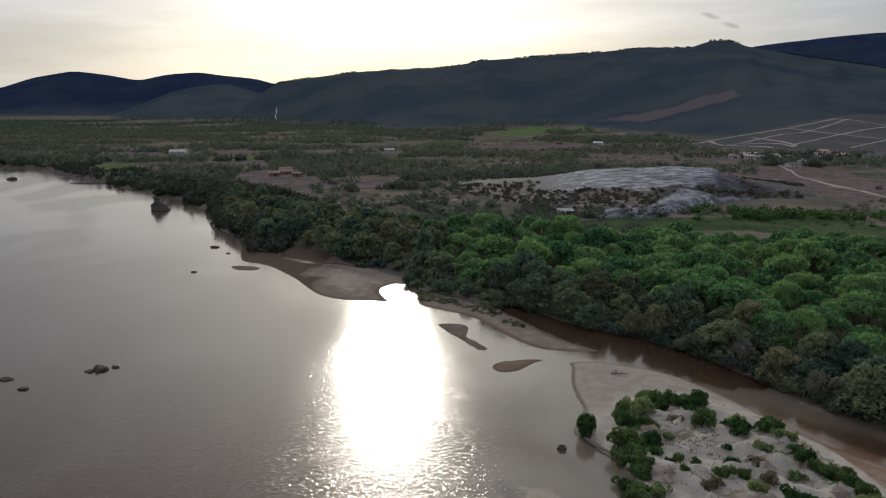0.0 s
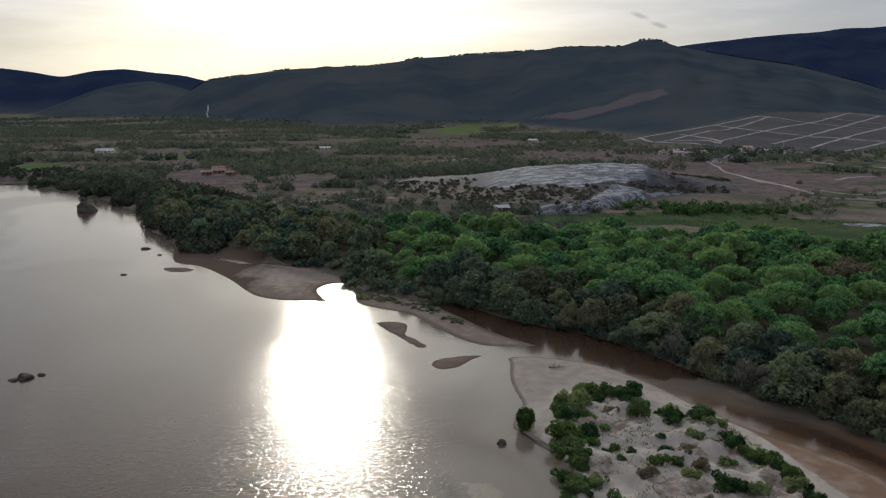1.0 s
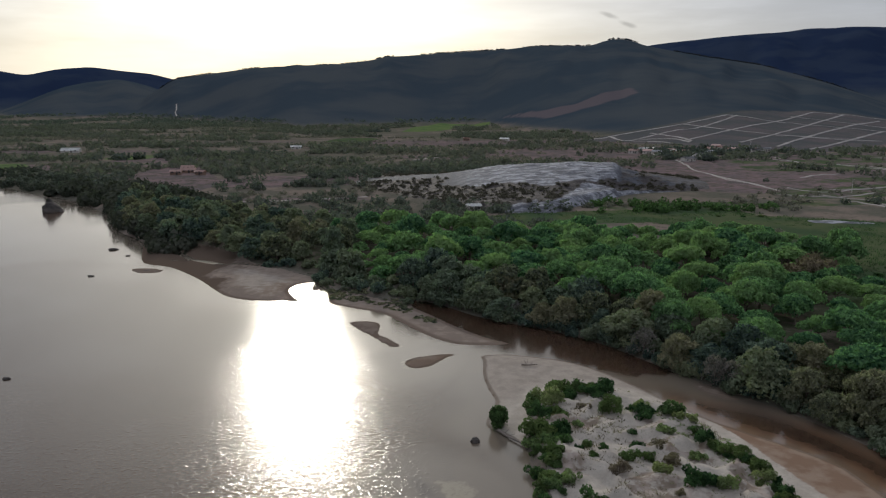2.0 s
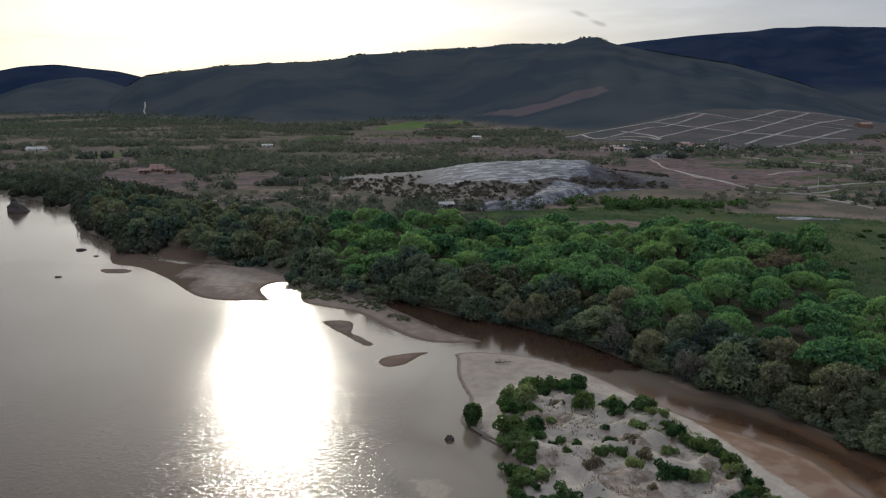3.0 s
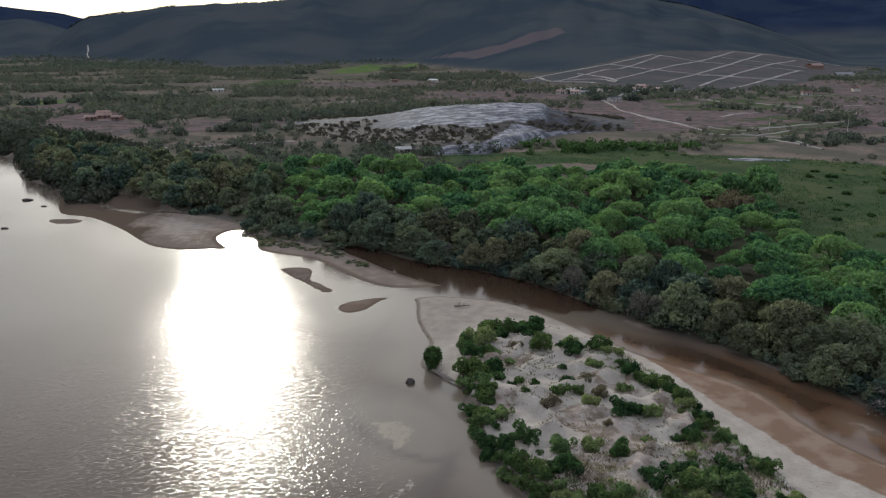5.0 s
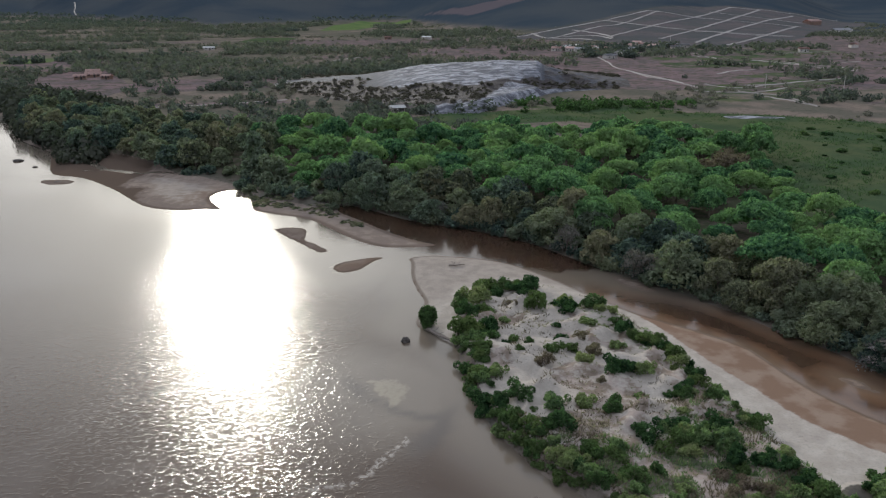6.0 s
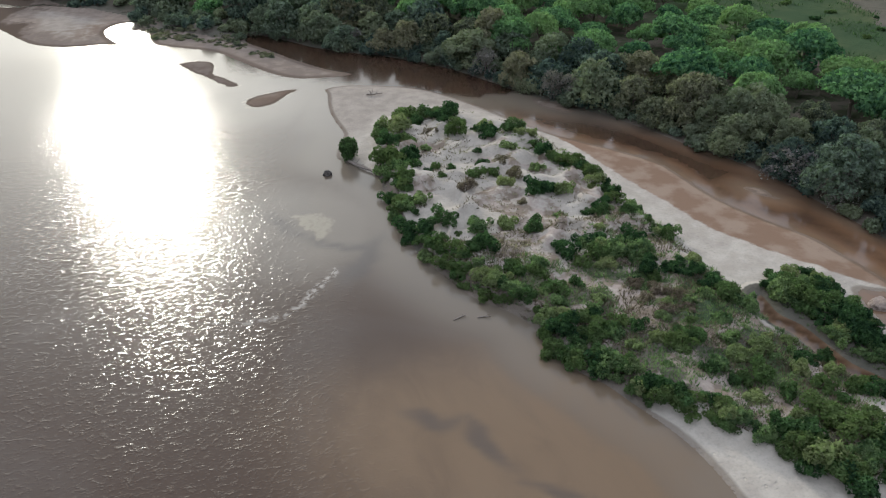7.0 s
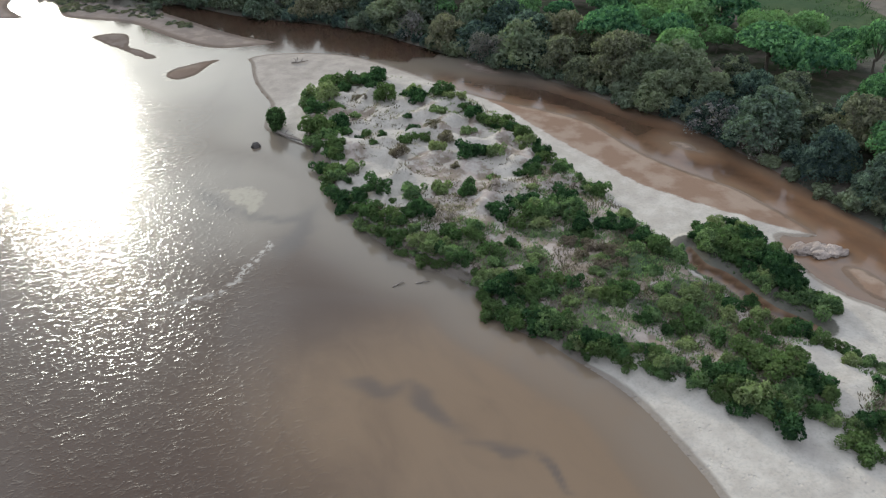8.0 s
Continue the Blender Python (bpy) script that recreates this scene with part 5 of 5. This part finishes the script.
def make_dome():
    v, az = np.meshgrid(np.linspace(0, 1, 110), np.linspace(-1, 26, 200), indexing="ij")
    x, y, z, scrub, dark_tone = dome_shape(az, v)
    rng = np.random.RandomState(14)
    bx, by, bz, bs, _ = dome_shape(rng.uniform(0, 25, 2300), rng.uniform(0.03, 0.95, 2300))
    grown = bs + 0.5 * fbm(bx / 9, by / 9) > 0.58
    tufts = []
    for px, py, pz in zip(bx[grown], by[grown], bz[grown]):
        w = rng.uniform(0.8, 2.2)
        tufts.append(leaves(rng, [(px, py, pz + 0.2 * w, 0.5 * w, 0.4 * w), (px + 0.4 * w * rng.randn(), py, pz + 0.1 * w, 0.4 * w, 0.3 * w)], 45, w * 0.17))
    tagged(new("dome_scrub", faces_mesh("dome_scrub", np.concatenate(tufts), LEAF_THORN)), "brown thorny scrub on the granite dome", "shrubs", kind="stuff")
    ob = new("rock_outcrop")
    c = int(np.argmin(abs(az[0] - 19.45)))
    for name, rows, cols in (("lower_slab", slice(0, 46), slice(0, c + 1)), ("upper_slab", slice(45, None), slice(0, c + 1)), ("cliff", slice(0, None), slice(c, None))):
        piece = surface_mesh(name, x[rows, cols], y[rows, cols], z[rows, cols], PALE_ROCK, attrs={"scrub": scrub[rows, cols], "dark_tone": dark_tone[rows, cols]})
        part(name, piece, PALE_ROCK, ob, "dark granite cliff with shade painted into its colour" if name == "cliff" else "")
    tagged(ob, "low dome of pale grey granite with scrub patches", "rock")
    flat = np.linspace(0, 1, 40)
    b, a = np.meshgrid(flat, flat, indexing="ij")
    px, py = 153 + 40 * a, 257 - 16 * a + 9 * b
    pz = 2.0 + 1.1 * np.sin(np.pi * a) * np.sin(np.pi * b) + 0.5 * fbm(px / 4, py / 4)
    tagged(new("rock_slab", surface_mesh("rock_slab", px, py, pz, PALE_ROCK, attrs={"scrub": 0.35 + 0 * px, "dark_tone": 0 * px})), "flat pale rock slab in the meadow", "rock")


make_dome()


# ---------- dirt streets of the laid-out plots, and tracks ----------
STREETS = [
    [(254, 840), (312, 883), (412, 935), (506, 1008)], [(292, 809), (377, 878), (413, 890), (517, 1000)], [(350, 780), (419, 840), (550, 958), (704, 1126)],
    [(384, 734), (467, 811), (577, 929), (762, 1136)], [(395, 684), (446, 739), (600, 902), (805, 1111)], [(387, 632), (496, 735), (669, 912)],
    [(506, 1008), (540, 962), (592, 925), (669, 905)], [(412, 935), (431, 870), (460, 800), (500, 775), (550, 752)], [(347, 873), (355, 813), (350, 767)],
    [(704, 1126), (774, 1140), (863, 1167), (951, 1192)], [(618, 1040), (660, 1000), (740, 985)], [(300, 880), (296, 840), (292, 809)], [(298, 808), (321, 788), (326, 755)], [(316, 823), (344, 798), (344, 757)], [(454, 790), (490, 773), (514, 751), (543, 751)],
]
TRACKS = [
    [(241, 560), (225, 500), (212, 455), (208, 392), (205, 344)], [(195, 335), (214, 322), (222, 308), (214, 272)], [(251, 408), (280, 428)],
    [(329, 491), (333, 463), (335, 436), (340, 402)], [(323, 562), (313, 510)], [(44, 563), (75, 596)], [(-54, 333), (-27, 337), (7, 347)],
    [(327, 490), (340, 470), (337, 447)], [(331, 455), (346, 437), (347, 409)], [(252, 409), (272, 423), (288, 427)], [(230, 348), (249, 351), (283, 362), (314, 370)],
    [(213, 310), (216, 292), (215, 274)], [(212, 332), (221, 323), (245, 335)], [(309, 538), (315, 514)], [(367, 459), (390, 461)], [(212, 456), (209, 427), (205, 398), (208, 374), (203, 344)], [(214, 358), (224, 341), (255, 354), (290, 363)], [(379, 549), (403, 547), (442, 557)], [(-430, 2026), (-417, 1963), (-412, 1925), (-396, 1865)],
]


def ribbon(name, line, wide, material, lift):
    """A strip of track draped over the ground."""
    c = rounded(line, 14, closed=False)
    d = np.gradient(c, axis=0)
    d /= np.linalg.norm(d, axis=1)[:, None]
    side = np.stack([-d[:, 1], d[:, 0]], 1)
    wob = 1 + 0.5 * fbm(c[:, 0] / 9, c[:, 1] / 9)
    offs = np.linspace(-0.5, 0.5, 5)
    p = c[None] + side[None] * offs[:, None, None] * (wide * wob)[None, :, None]
    z = height(p[..., 0], p[..., 1]) + lift - 0.3 * (abs(offs[:, None]) > 0.4)
    return new(name, surface_mesh(name, p[..., 0], p[..., 1], z, material))


for line in STREETS:
    tagged(ribbon("road_street", line, 4.0, STREET, 0.55), "pale bare-earth street between empty building plots", "dirt road", kind="structure")
for line in TRACKS:
    tagged(ribbon("road_track", line, 1.6 if line[0][1] < 1500 else 3.4, TRACK if line[0][1] < 1500 else STREET, 0.25), "pale dirt track across the dry plain", "dirt road", kind="structure")


# ---------- houses ----------
def box(bm, x0, x1, y0, y1, z0, z1):
    made = bmesh.ops.create_cube(bm, size=1)
    bmesh.ops.transform(bm, matrix=Matrix.Translation(((x0 + x1) / 2, (y0 + y1) / 2, (z0 + z1) / 2)) @ Matrix.Diagonal((x1 - x0, y1 - y0, z1 - z0, 1)), verts=made["verts"])


def house(long, deep, tall, wall, roof, label, flat=False):
    """A small one-storey house: walls with set-in door and windows, and a pitched roof."""
    base = new("house")
    bm = bmesh.new()
    box(bm, -long / 2, long / 2, -deep / 2, deep / 2, -1, tall)
    part("wall", bm, wall, base)
    bm = bmesh.new()
    e, top = 0.5, tall + (0.35 if flat else deep * 0.22)
    rows = [[bm.verts.new((x, y, z)) for x in (-long / 2 - e, long / 2 + e)] for y, z in ((-deep / 2 - e, tall - 0.1), (0, top), (deep / 2 + e, tall - 0.1))]
    for a, b in zip(rows, rows[1:]):
        bm.faces.new((a[0], a[1], b[1], b[0]))
    bmesh.ops.solidify(bm, geom=bm.faces[:], thickness=0.18)
    part("roof", bm, roof, base)
    for k, (cx, w, z0, z1) in enumerate(((-long * 0.28, 1.2, 1.0, 2.0), (0.1 * long, 1.0, 0, 2.1), (long * 0.34, 1.2, 1.0, 2.0))):
        bm = bmesh.new()
        box(bm, cx - w / 2, cx + w / 2, -deep / 2 - 0.06, -deep / 2 + 0.1, z0, z1)
        part("door" if k == 1 else "window", bm, DARK_OPENING, base)
    return tagged(base, label, "house")


HOUSES = [
    (243, 615), (248, 606), (267, 625), (262, 608), (273, 606), (284, 619), (279, 596), (336, 685), (327, 656), (345, 637), (336, 612), (241, 533),
    (495, 596), (420, 561), (166, 830), (126, 841), (290, 600), (300, 622), (310, 640), (255, 590), (232, 618), (320, 628), (250, 642), (262, 648), (240, 634), (341, 622), (352, 628), (330, 640), (272, 632), (266, 570), (258, 556),
]


def make_houses():
    rng = np.random.RandomState(9)
    kinds = [
        house(9, 7, 2.8, PLASTER, TILE_ROOF, "small whitewashed house with a clay tile roof"),
        house(11, 7, 2.8, PLASTER, GREY_ROOF, "small plastered house with a grey sheet roof"),
        house(8, 6, 2.7, CLAY_WALL, TILE_ROOF, "small bare-brick house with a clay tile roof"),
        house(12, 6, 2.9, PLASTER, PALE_ROOF, "long low house with a pale roof"),
    ]
    for k, (x, y) in enumerate(HOUSES):
        m = pose(x, y, level(x, y), 0, 0, rng.choice([-20, 70, -35, 15]))
        ob = kinds[k % 4] if k < 4 else copy_thing(kinds[rng.randint(4)], m)
        ob.matrix_basis = m @ Matrix.Scale(0.82, 4)
        tagged(ob, group="houses of the village")
    for long, deep, tall, wall, roof, x, y, rz, label in (
        (26, 12, 4.5, CLAY_WALL, TILE_ROOF, 749, 990, 20, "long brown barn beside the empty plots"), (34, 10, 4.0, PLASTER, GREY_ROOF, 663, 824, 20, "long grey shed beside the empty plots"),
        (5, 3.6, 2.3, PLASTER, PALE_ROOF, 47, 295, 10, "small white hut below the granite dome"), (6, 5, 1.8, CLAY_WALL, TILE_ROOF, -101, 464, 4, "low pink-roofed farmhouse on the dry clearing"),
        (14, 9, 1.7, PLASTER, PALE_ROOF, -232, 681, 0, "low white-roofed farm shed by the river fields"), (8, 6, 1.8, CLAY_WALL, TILE_ROOF, -97, 478, 4, "long pink-roofed farmhouse on the dry clearing"),
        (5, 4, 1.8, CLAY_WALL, TILE_ROOF, -87, 462, -20, "small pink-roofed outhouse on the dry clearing"), (7, 5, 1.8, CLAY_WALL, TILE_ROOF, -101, 497, 4, "pink-roofed barn on the dry clearing"),
        (9, 6, 1.8, PLASTER, PALE_ROOF, -49, 712, 4, "small pale-roofed shed among the scrub"),
    ):
        ob = house(long, deep, tall, wall, roof, label)
        ob.matrix_basis = pose(x, y, level(x, y), 0, 0, rz)


make_houses()


def utility_pole(x, y):
    """A pale concrete pole with a crossarm and two insulators."""
    base = new("utility_pole")
    bm = bmesh.new()
    limb(bm, (0, 0, -0.5), (0, 0, 6.6), 0.15, 0.09, 8)
    part("pole", bm, PLASTER, base)
    bm = bmesh.new()
    box(bm, -0.9, 0.9, -0.07, 0.07, 6.0, 6.15)
    part("crossarm", bm, DRIFTWOOD, base)
    for side in (-0.75, 0.75):
        bm = bmesh.new()
        limb(bm, (side, 0, 6.15), (side, 0, 6.4), 0.07, 0.05, 6)
        part("insulator", bm, PLASTER, base)
    base.matrix_basis = pose(x, y, level(x, y), 0, 0, 20)
    return tagged(base, "pale concrete utility pole on the dry plain", "utility pole", group="utility poles")


for x, y in ((234, 337), (264, 320), (375, 695)):
    utility_pole(x, y)


# ---------- rocks, drift wood and bars in the river ----------
def boulder(rng, name, sx, sy, sz, label, material=None, rough=0.35):
    bm = bmesh.new()
    bmesh.ops.create_icosphere(bm, subdivisions=4, radius=1)
    off = Vector(rng.uniform(0, 50, 3))
    for v in bm.verts:
        n = noise.fractal(v.co * 1.3 + off, 0.8, 2.0, 4)
        v.co *= 1 + rough * n
        v.co = Vector((v.co.x * sx, v.co.y * sy, v.co.z * sz))
    for f in bm.faces:
        f.smooth = True
    return tagged(part(name, bm, material or RIVER_ROCK), label, "rock")


def make_river_rocks():
    rng = np.random.RandomState(2)
    for x, y, sx, sy, sz in (
        (-204.6, 447, 9, 3, 0.9), (-263, 471, 3, 2, 1.2), (-73.2, 243.4, 1.3, 0.9, 0.5), (-55.2, 211, 0.9, 0.7, 0.4), (-59.2, 127.3, 1.3, 0.9, 0.7), (-60.6, 126.2, 0.8, 0.6, 0.35),
        (-72.8, 122.3, 1.2, 0.6, 0.35), (-67.5, 117.9, 0.8, 0.5, 0.35), (15.8, 95.8, 0.55, 0.5, 0.55), (-68, 206, 0.8, 0.5, 0.3), (-57, 128.3, 0.7, 0.4, 0.3), (-66, 233, 0.7, 0.5, 0.3),
    ):
        boulder(rng, "river_rock", sx, sy, sz, "dark wet rock standing out of the river").location = (x, y, 0.05 * sz)
    islet = boulder(rng, "islet_rock", 3.9, 2.8, 4.6, "dark pointed rock islet in the river", None, 0.22)
    for v in islet.data.vertices:
        up = max(0.0, v.co.z / 4.6)
        v.co.x, v.co.y = v.co.x * (1.08 - 0.42 * up) - 1.3 * up, v.co.y * (1.08 - 0.42 * up)
    islet.location = (-122.6, 332.5, 0.4)
    crest = shrub(rng, "islet_bush", LEAF_DARK, 0.7, 1.3, 90, 0.2, "small dark bush growing on the rock islet")
    crest.location = (-124.2, 332.4, 4.5)
    for x, y, s in ((62.0, 46.2, 1.3), (63.4, 45.7, 1.5), (64.7, 44.6, 1.3), (63.2, 44.7, 1.1), (65.4, 44.0, 0.8)):
        boulder(rng, "pale_boulder", s, s * 0.7, s * 0.4, "pale rounded boulder at the channel's edge", BANK_ROCK).location = (x, y, 0.12)


def branchy(name, line, r0, r1, twigs, label, category):
    """A fallen trunk lying along a line, with broken branches."""
    base = new(name)
    bm = bmesh.new()
    pts = [Vector(p) for p in line]
    for k, (a, b) in enumerate(zip(pts, pts[1:])):
        s, e = k / (len(pts) - 1), (k + 1) / (len(pts) - 1)
        limb(bm, a, b, r0 + (r1 - r0) * s, r0 + (r1 - r0) * e, 8)
    part("trunk", bm, DRIFTWOOD, base)
    for a, b, r in twigs:
        bm = bmesh.new()
        mid = (Vector(a) + Vector(b)) / 2 + Vector((0.1, -0.05, 0.12))
        limb(bm, a, mid, r, r * 0.7, 5)
        limb(bm, mid, b, r * 0.7, r * 0.25, 5)
        part("branch", bm, DRIFTWOOD, base)
    return tagged(base, label, category)


make_river_rocks()
snag = branchy("snag", [(-1.3, 0.2, 0.25), (-0.4, 0, 0.2), (0.5, 0, 0.25), (1.4, -0.2, 0.3)], 0.16, 0.07,
               [((-0.6, 0, 0.25), (-0.9, 0.3, 0.95), 0.07), ((-0.5, 0, 0.25), (-0.2, 0.4, 1.15), 0.06), ((0.2, 0, 0.25), (0.8, 0.6, 0.6), 0.06), ((0.4, 0, 0.2), (1.0, -0.6, 0.35), 0.05), ((-1.0, 0.1, 0.2), (-1.6, -0.4, 0.4), 0.05)],
               "grey driftwood snag stranded on the sand", "driftwood")
snag.location = (29.6, 123.6, level(29.6, 123.6))
for x, y, rz in ((21.4, 58.5, 10), (23.7, 57.8, -15)):
    ob = branchy("stick", [(-0.7, 0, 0.02), (0, 0.06, 0.08), (0.7, 0, 0.1)], 0.08, 0.04, [((0.1, 0, 0.06), (0.5, 0.3, 0.3), 0.03)], "dark stick caught in the shallow river", "driftwood")
    ob.matrix_basis = pose(x, y, 0, 0, 0, rz)
pile = branchy("driftwood_pile", [(-1.8, 0.3, 0.3), (-0.5, 0, 0.5), (0.7, -0.1, 0.6), (1.9, -0.3, 1.1)], 0.17, 0.06,
               [((-0.6, 0, 0.45), (-1.1, 0.2, 1.9), 0.06), ((-0.2, 0, 0.5), (0.1, -0.5, 1.7), 0.06), ((0.6, 0, 0.6), (0.9, 0.4, 2.0), 0.05), ((0.2, 0, 0.5), (-1.0, -0.9, 0.3), 0.06), ((1.0, -0.1, 0.7), (1.3, -1.0, 0.2), 0.05), ((-1.2, 0.2, 0.4), (-2.2, -0.4, 0.9), 0.05)],
               "pale bleached driftwood pile on the channel bank", "driftwood")
pile.location = (68.7, 86.4, level(68.7, 86.4))
root = branchy("fallen_trunk", [(19.4, 98.6, 0.35), (20.4, 96.4, 0.25), (21.6, 94.6, 0.3), (22.2, 92.6, 0.2)], 0.22, 0.1,
               [((20.0, 97.3, 0.3), (20.9, 97.8, 0.9), 0.06), ((20.4, 96.4, 0.3), (21.4, 96.6, 0.5), 0.05), ((19.6, 98, 0.3), (20.6, 99.2, 0.8), 0.05)],
               "weathered fallen trunk along the island's edge", "driftwood")


# ---------- low growth on the island ----------
def make_ground_cover():
    rng = np.random.RandomState(8)

    def tufts(name, spots, low, high, blades, leaf, label, spread=0.5):
        zs = height(spots[:, 0], spots[:, 1])
        n = len(spots)
        w = rng.uniform(low, high, (n, 1))
        a = rng.uniform(0, 6.28, (n, blades))
        d = rng.uniform(0, 1, (n, blades)) ** 0.6 * w * spread
        x, y = spots[:, :1] + np.cos(a) * d, spots[:, 1:] + np.sin(a) * d
        z = zs[:, None] + 0 * a - 0.04
        h = w * rng.uniform(0.35, 0.85, (n, blades))
        t = rng.uniform(0, 6.28, (n, blades))
        tx, ty = np.cos(t) * w * 0.085, np.sin(t) * w * 0.085
        lx, ly = np.cos(a) * h * 0.4, np.sin(a) * h * 0.4
        quad = np.stack([np.stack([x - tx, y - ty, z], -1), np.stack([x + tx, y + ty, z], -1), np.stack([x + lx, y + ly, z + h * 0.8], -1)], 2).reshape(-1, 3, 3)
        tagged(new(name, faces_mesh(name, quad, leaf)), label, "plants", kind="stuff")

    low = lambda x, y: ((inside(P_GREEN, x, y) > 0.6) | (inside(P_SPIT, x, y) > 0.0)) & (y < 68 + 4 * fbm(x * 0.2, y * 0.2)) & (cover(x, y) + 0.10 * rng.rand(len(x)) > 0.02 - 0.07 * smooth(56, 46, y)) & (inside(P_CREEK, x, y) < -0.4) & (inside(P_GAP, x, y) < 0.3)
    tufts("green_herbs", scatter(rng, 22, 60, 12, 72, 0.42, 60000, low), 0.35, 0.75, 20, LEAF_HERB, "low fresh-green herbs covering the island")
    dryer = lambda x, y: (inside(P_GREEN, x, y) > 0.5) & (y < 70) & (fbm(x * 0.25 + 9, y * 0.25, 3) > 0.03) & (inside(P_CREEK, x, y) < -0.8) & (inside(P_GAP, x, y) < 0)
    tufts("dry_grass", scatter(rng, 22, 56, 12, 72, 0.45, 40000, dryer), 0.25, 0.55, 18, LEAF_STRAW, "dry grass and dead twigs between the bushes")
    twigs = lambda x, y: (inside(P_GREEN, x, y) > 0.5) & (y < 70) & (fbm(x * 0.24 + 21, y * 0.24, 3) + 0.05 * rng.rand(len(x)) > 0.075) & (inside(P_CREEK, x, y) < -0.8)
    tufts("dead_brush", scatter(rng, 22, 56, 10, 90, 0.5, 30000, twigs), 0.4, 0.85, 22, LEAF_BROWN, "leafless brown brush lying between the bushes", 0.7)
    sparse = lambda x, y: (inside(P_GREEN, x, y) > 0.2) & (y > 62) & (fbm(x * 0.3, y * 0.3 + 3, 3) > 0.11)
    tufts("sand_plants", scatter(rng, 20, 52, 60, 115, 0.6, 14000, sparse), 0.2, 0.5, 12, LEAF_STRAW, "sparse dry plants on the island's sand")
    wiry = lambda x, y: (inside(P_GREEN, x, y) > 0.4) & (y > 68) & (fbm(x * 0.26 + 31, y * 0.26, 3) > 0.13)
    tufts("wiry_brush", scatter(rng, 20, 52, 66, 115, 0.7, 14000, wiry), 0.3, 0.75, 16, LEAF_BROWN, "brown wiry brush on the island's sand", 0.8)
    fringe = lambda x, y: (trail(EAST_HEDGE, x, y) < 2.0 + 4 * fbm(x / 3, y / 3, 3)) & (inside(P_GREEN, x, y) > -1.2)
    tufts("fringe_grass", scatter(rng, 36, 52, 62, 102, 0.45, 9000, fringe), 0.25, 0.6, 18, LEAF_HERB, "green grass along the island's eastern hedge")
    meadow = lambda x, y: (patches(MEADOWS[:5], x, y) > 0.35) & (inside(P_FOREST, x, y) < 1) & (np.hypot(x, y) < 320) & (fbm(x / 12, y / 12, 4) > -0.03)
    tufts("meadow_grass", scatter(rng, 40, 220, 76, 310, 1.2, 30000, meadow), 0.5, 1.5, 10, LEAF_MEADOW, "rough green meadow grass and weeds", 0.8)
    # small extra bushes between the large ones
    spots = scatter(rng, 21, 60, 15, 72, 2.1, 5000, lambda x, y: ((inside(P_GREEN, x, y) > 0.7) | (inside(P_SPIT, x, y) > 0.8)) & (inside(P_CREEK, x, y) < -1) & (inside(P_GAP, x, y) < -0.3) & (cover(x, y) > 0.045 - 0.06 * smooth(56, 46, y)))
    shrubs = [shrub(rng, "small_bush", LEAF_BUSH, 0.7, 0.8, 700, 0.095, "small green bush among the island's grass") for _ in range(2)]
    shrubs += [shrub(rng, "small_bush", LEAF_FRESH, 0.7, 0.75, 700, 0.095, "small yellow-green bush among the island's grass") for _ in range(3)]
    plant(shrubs, spots, rng, 0.7, 1.5, "small bushes on the island")


make_ground_cover()
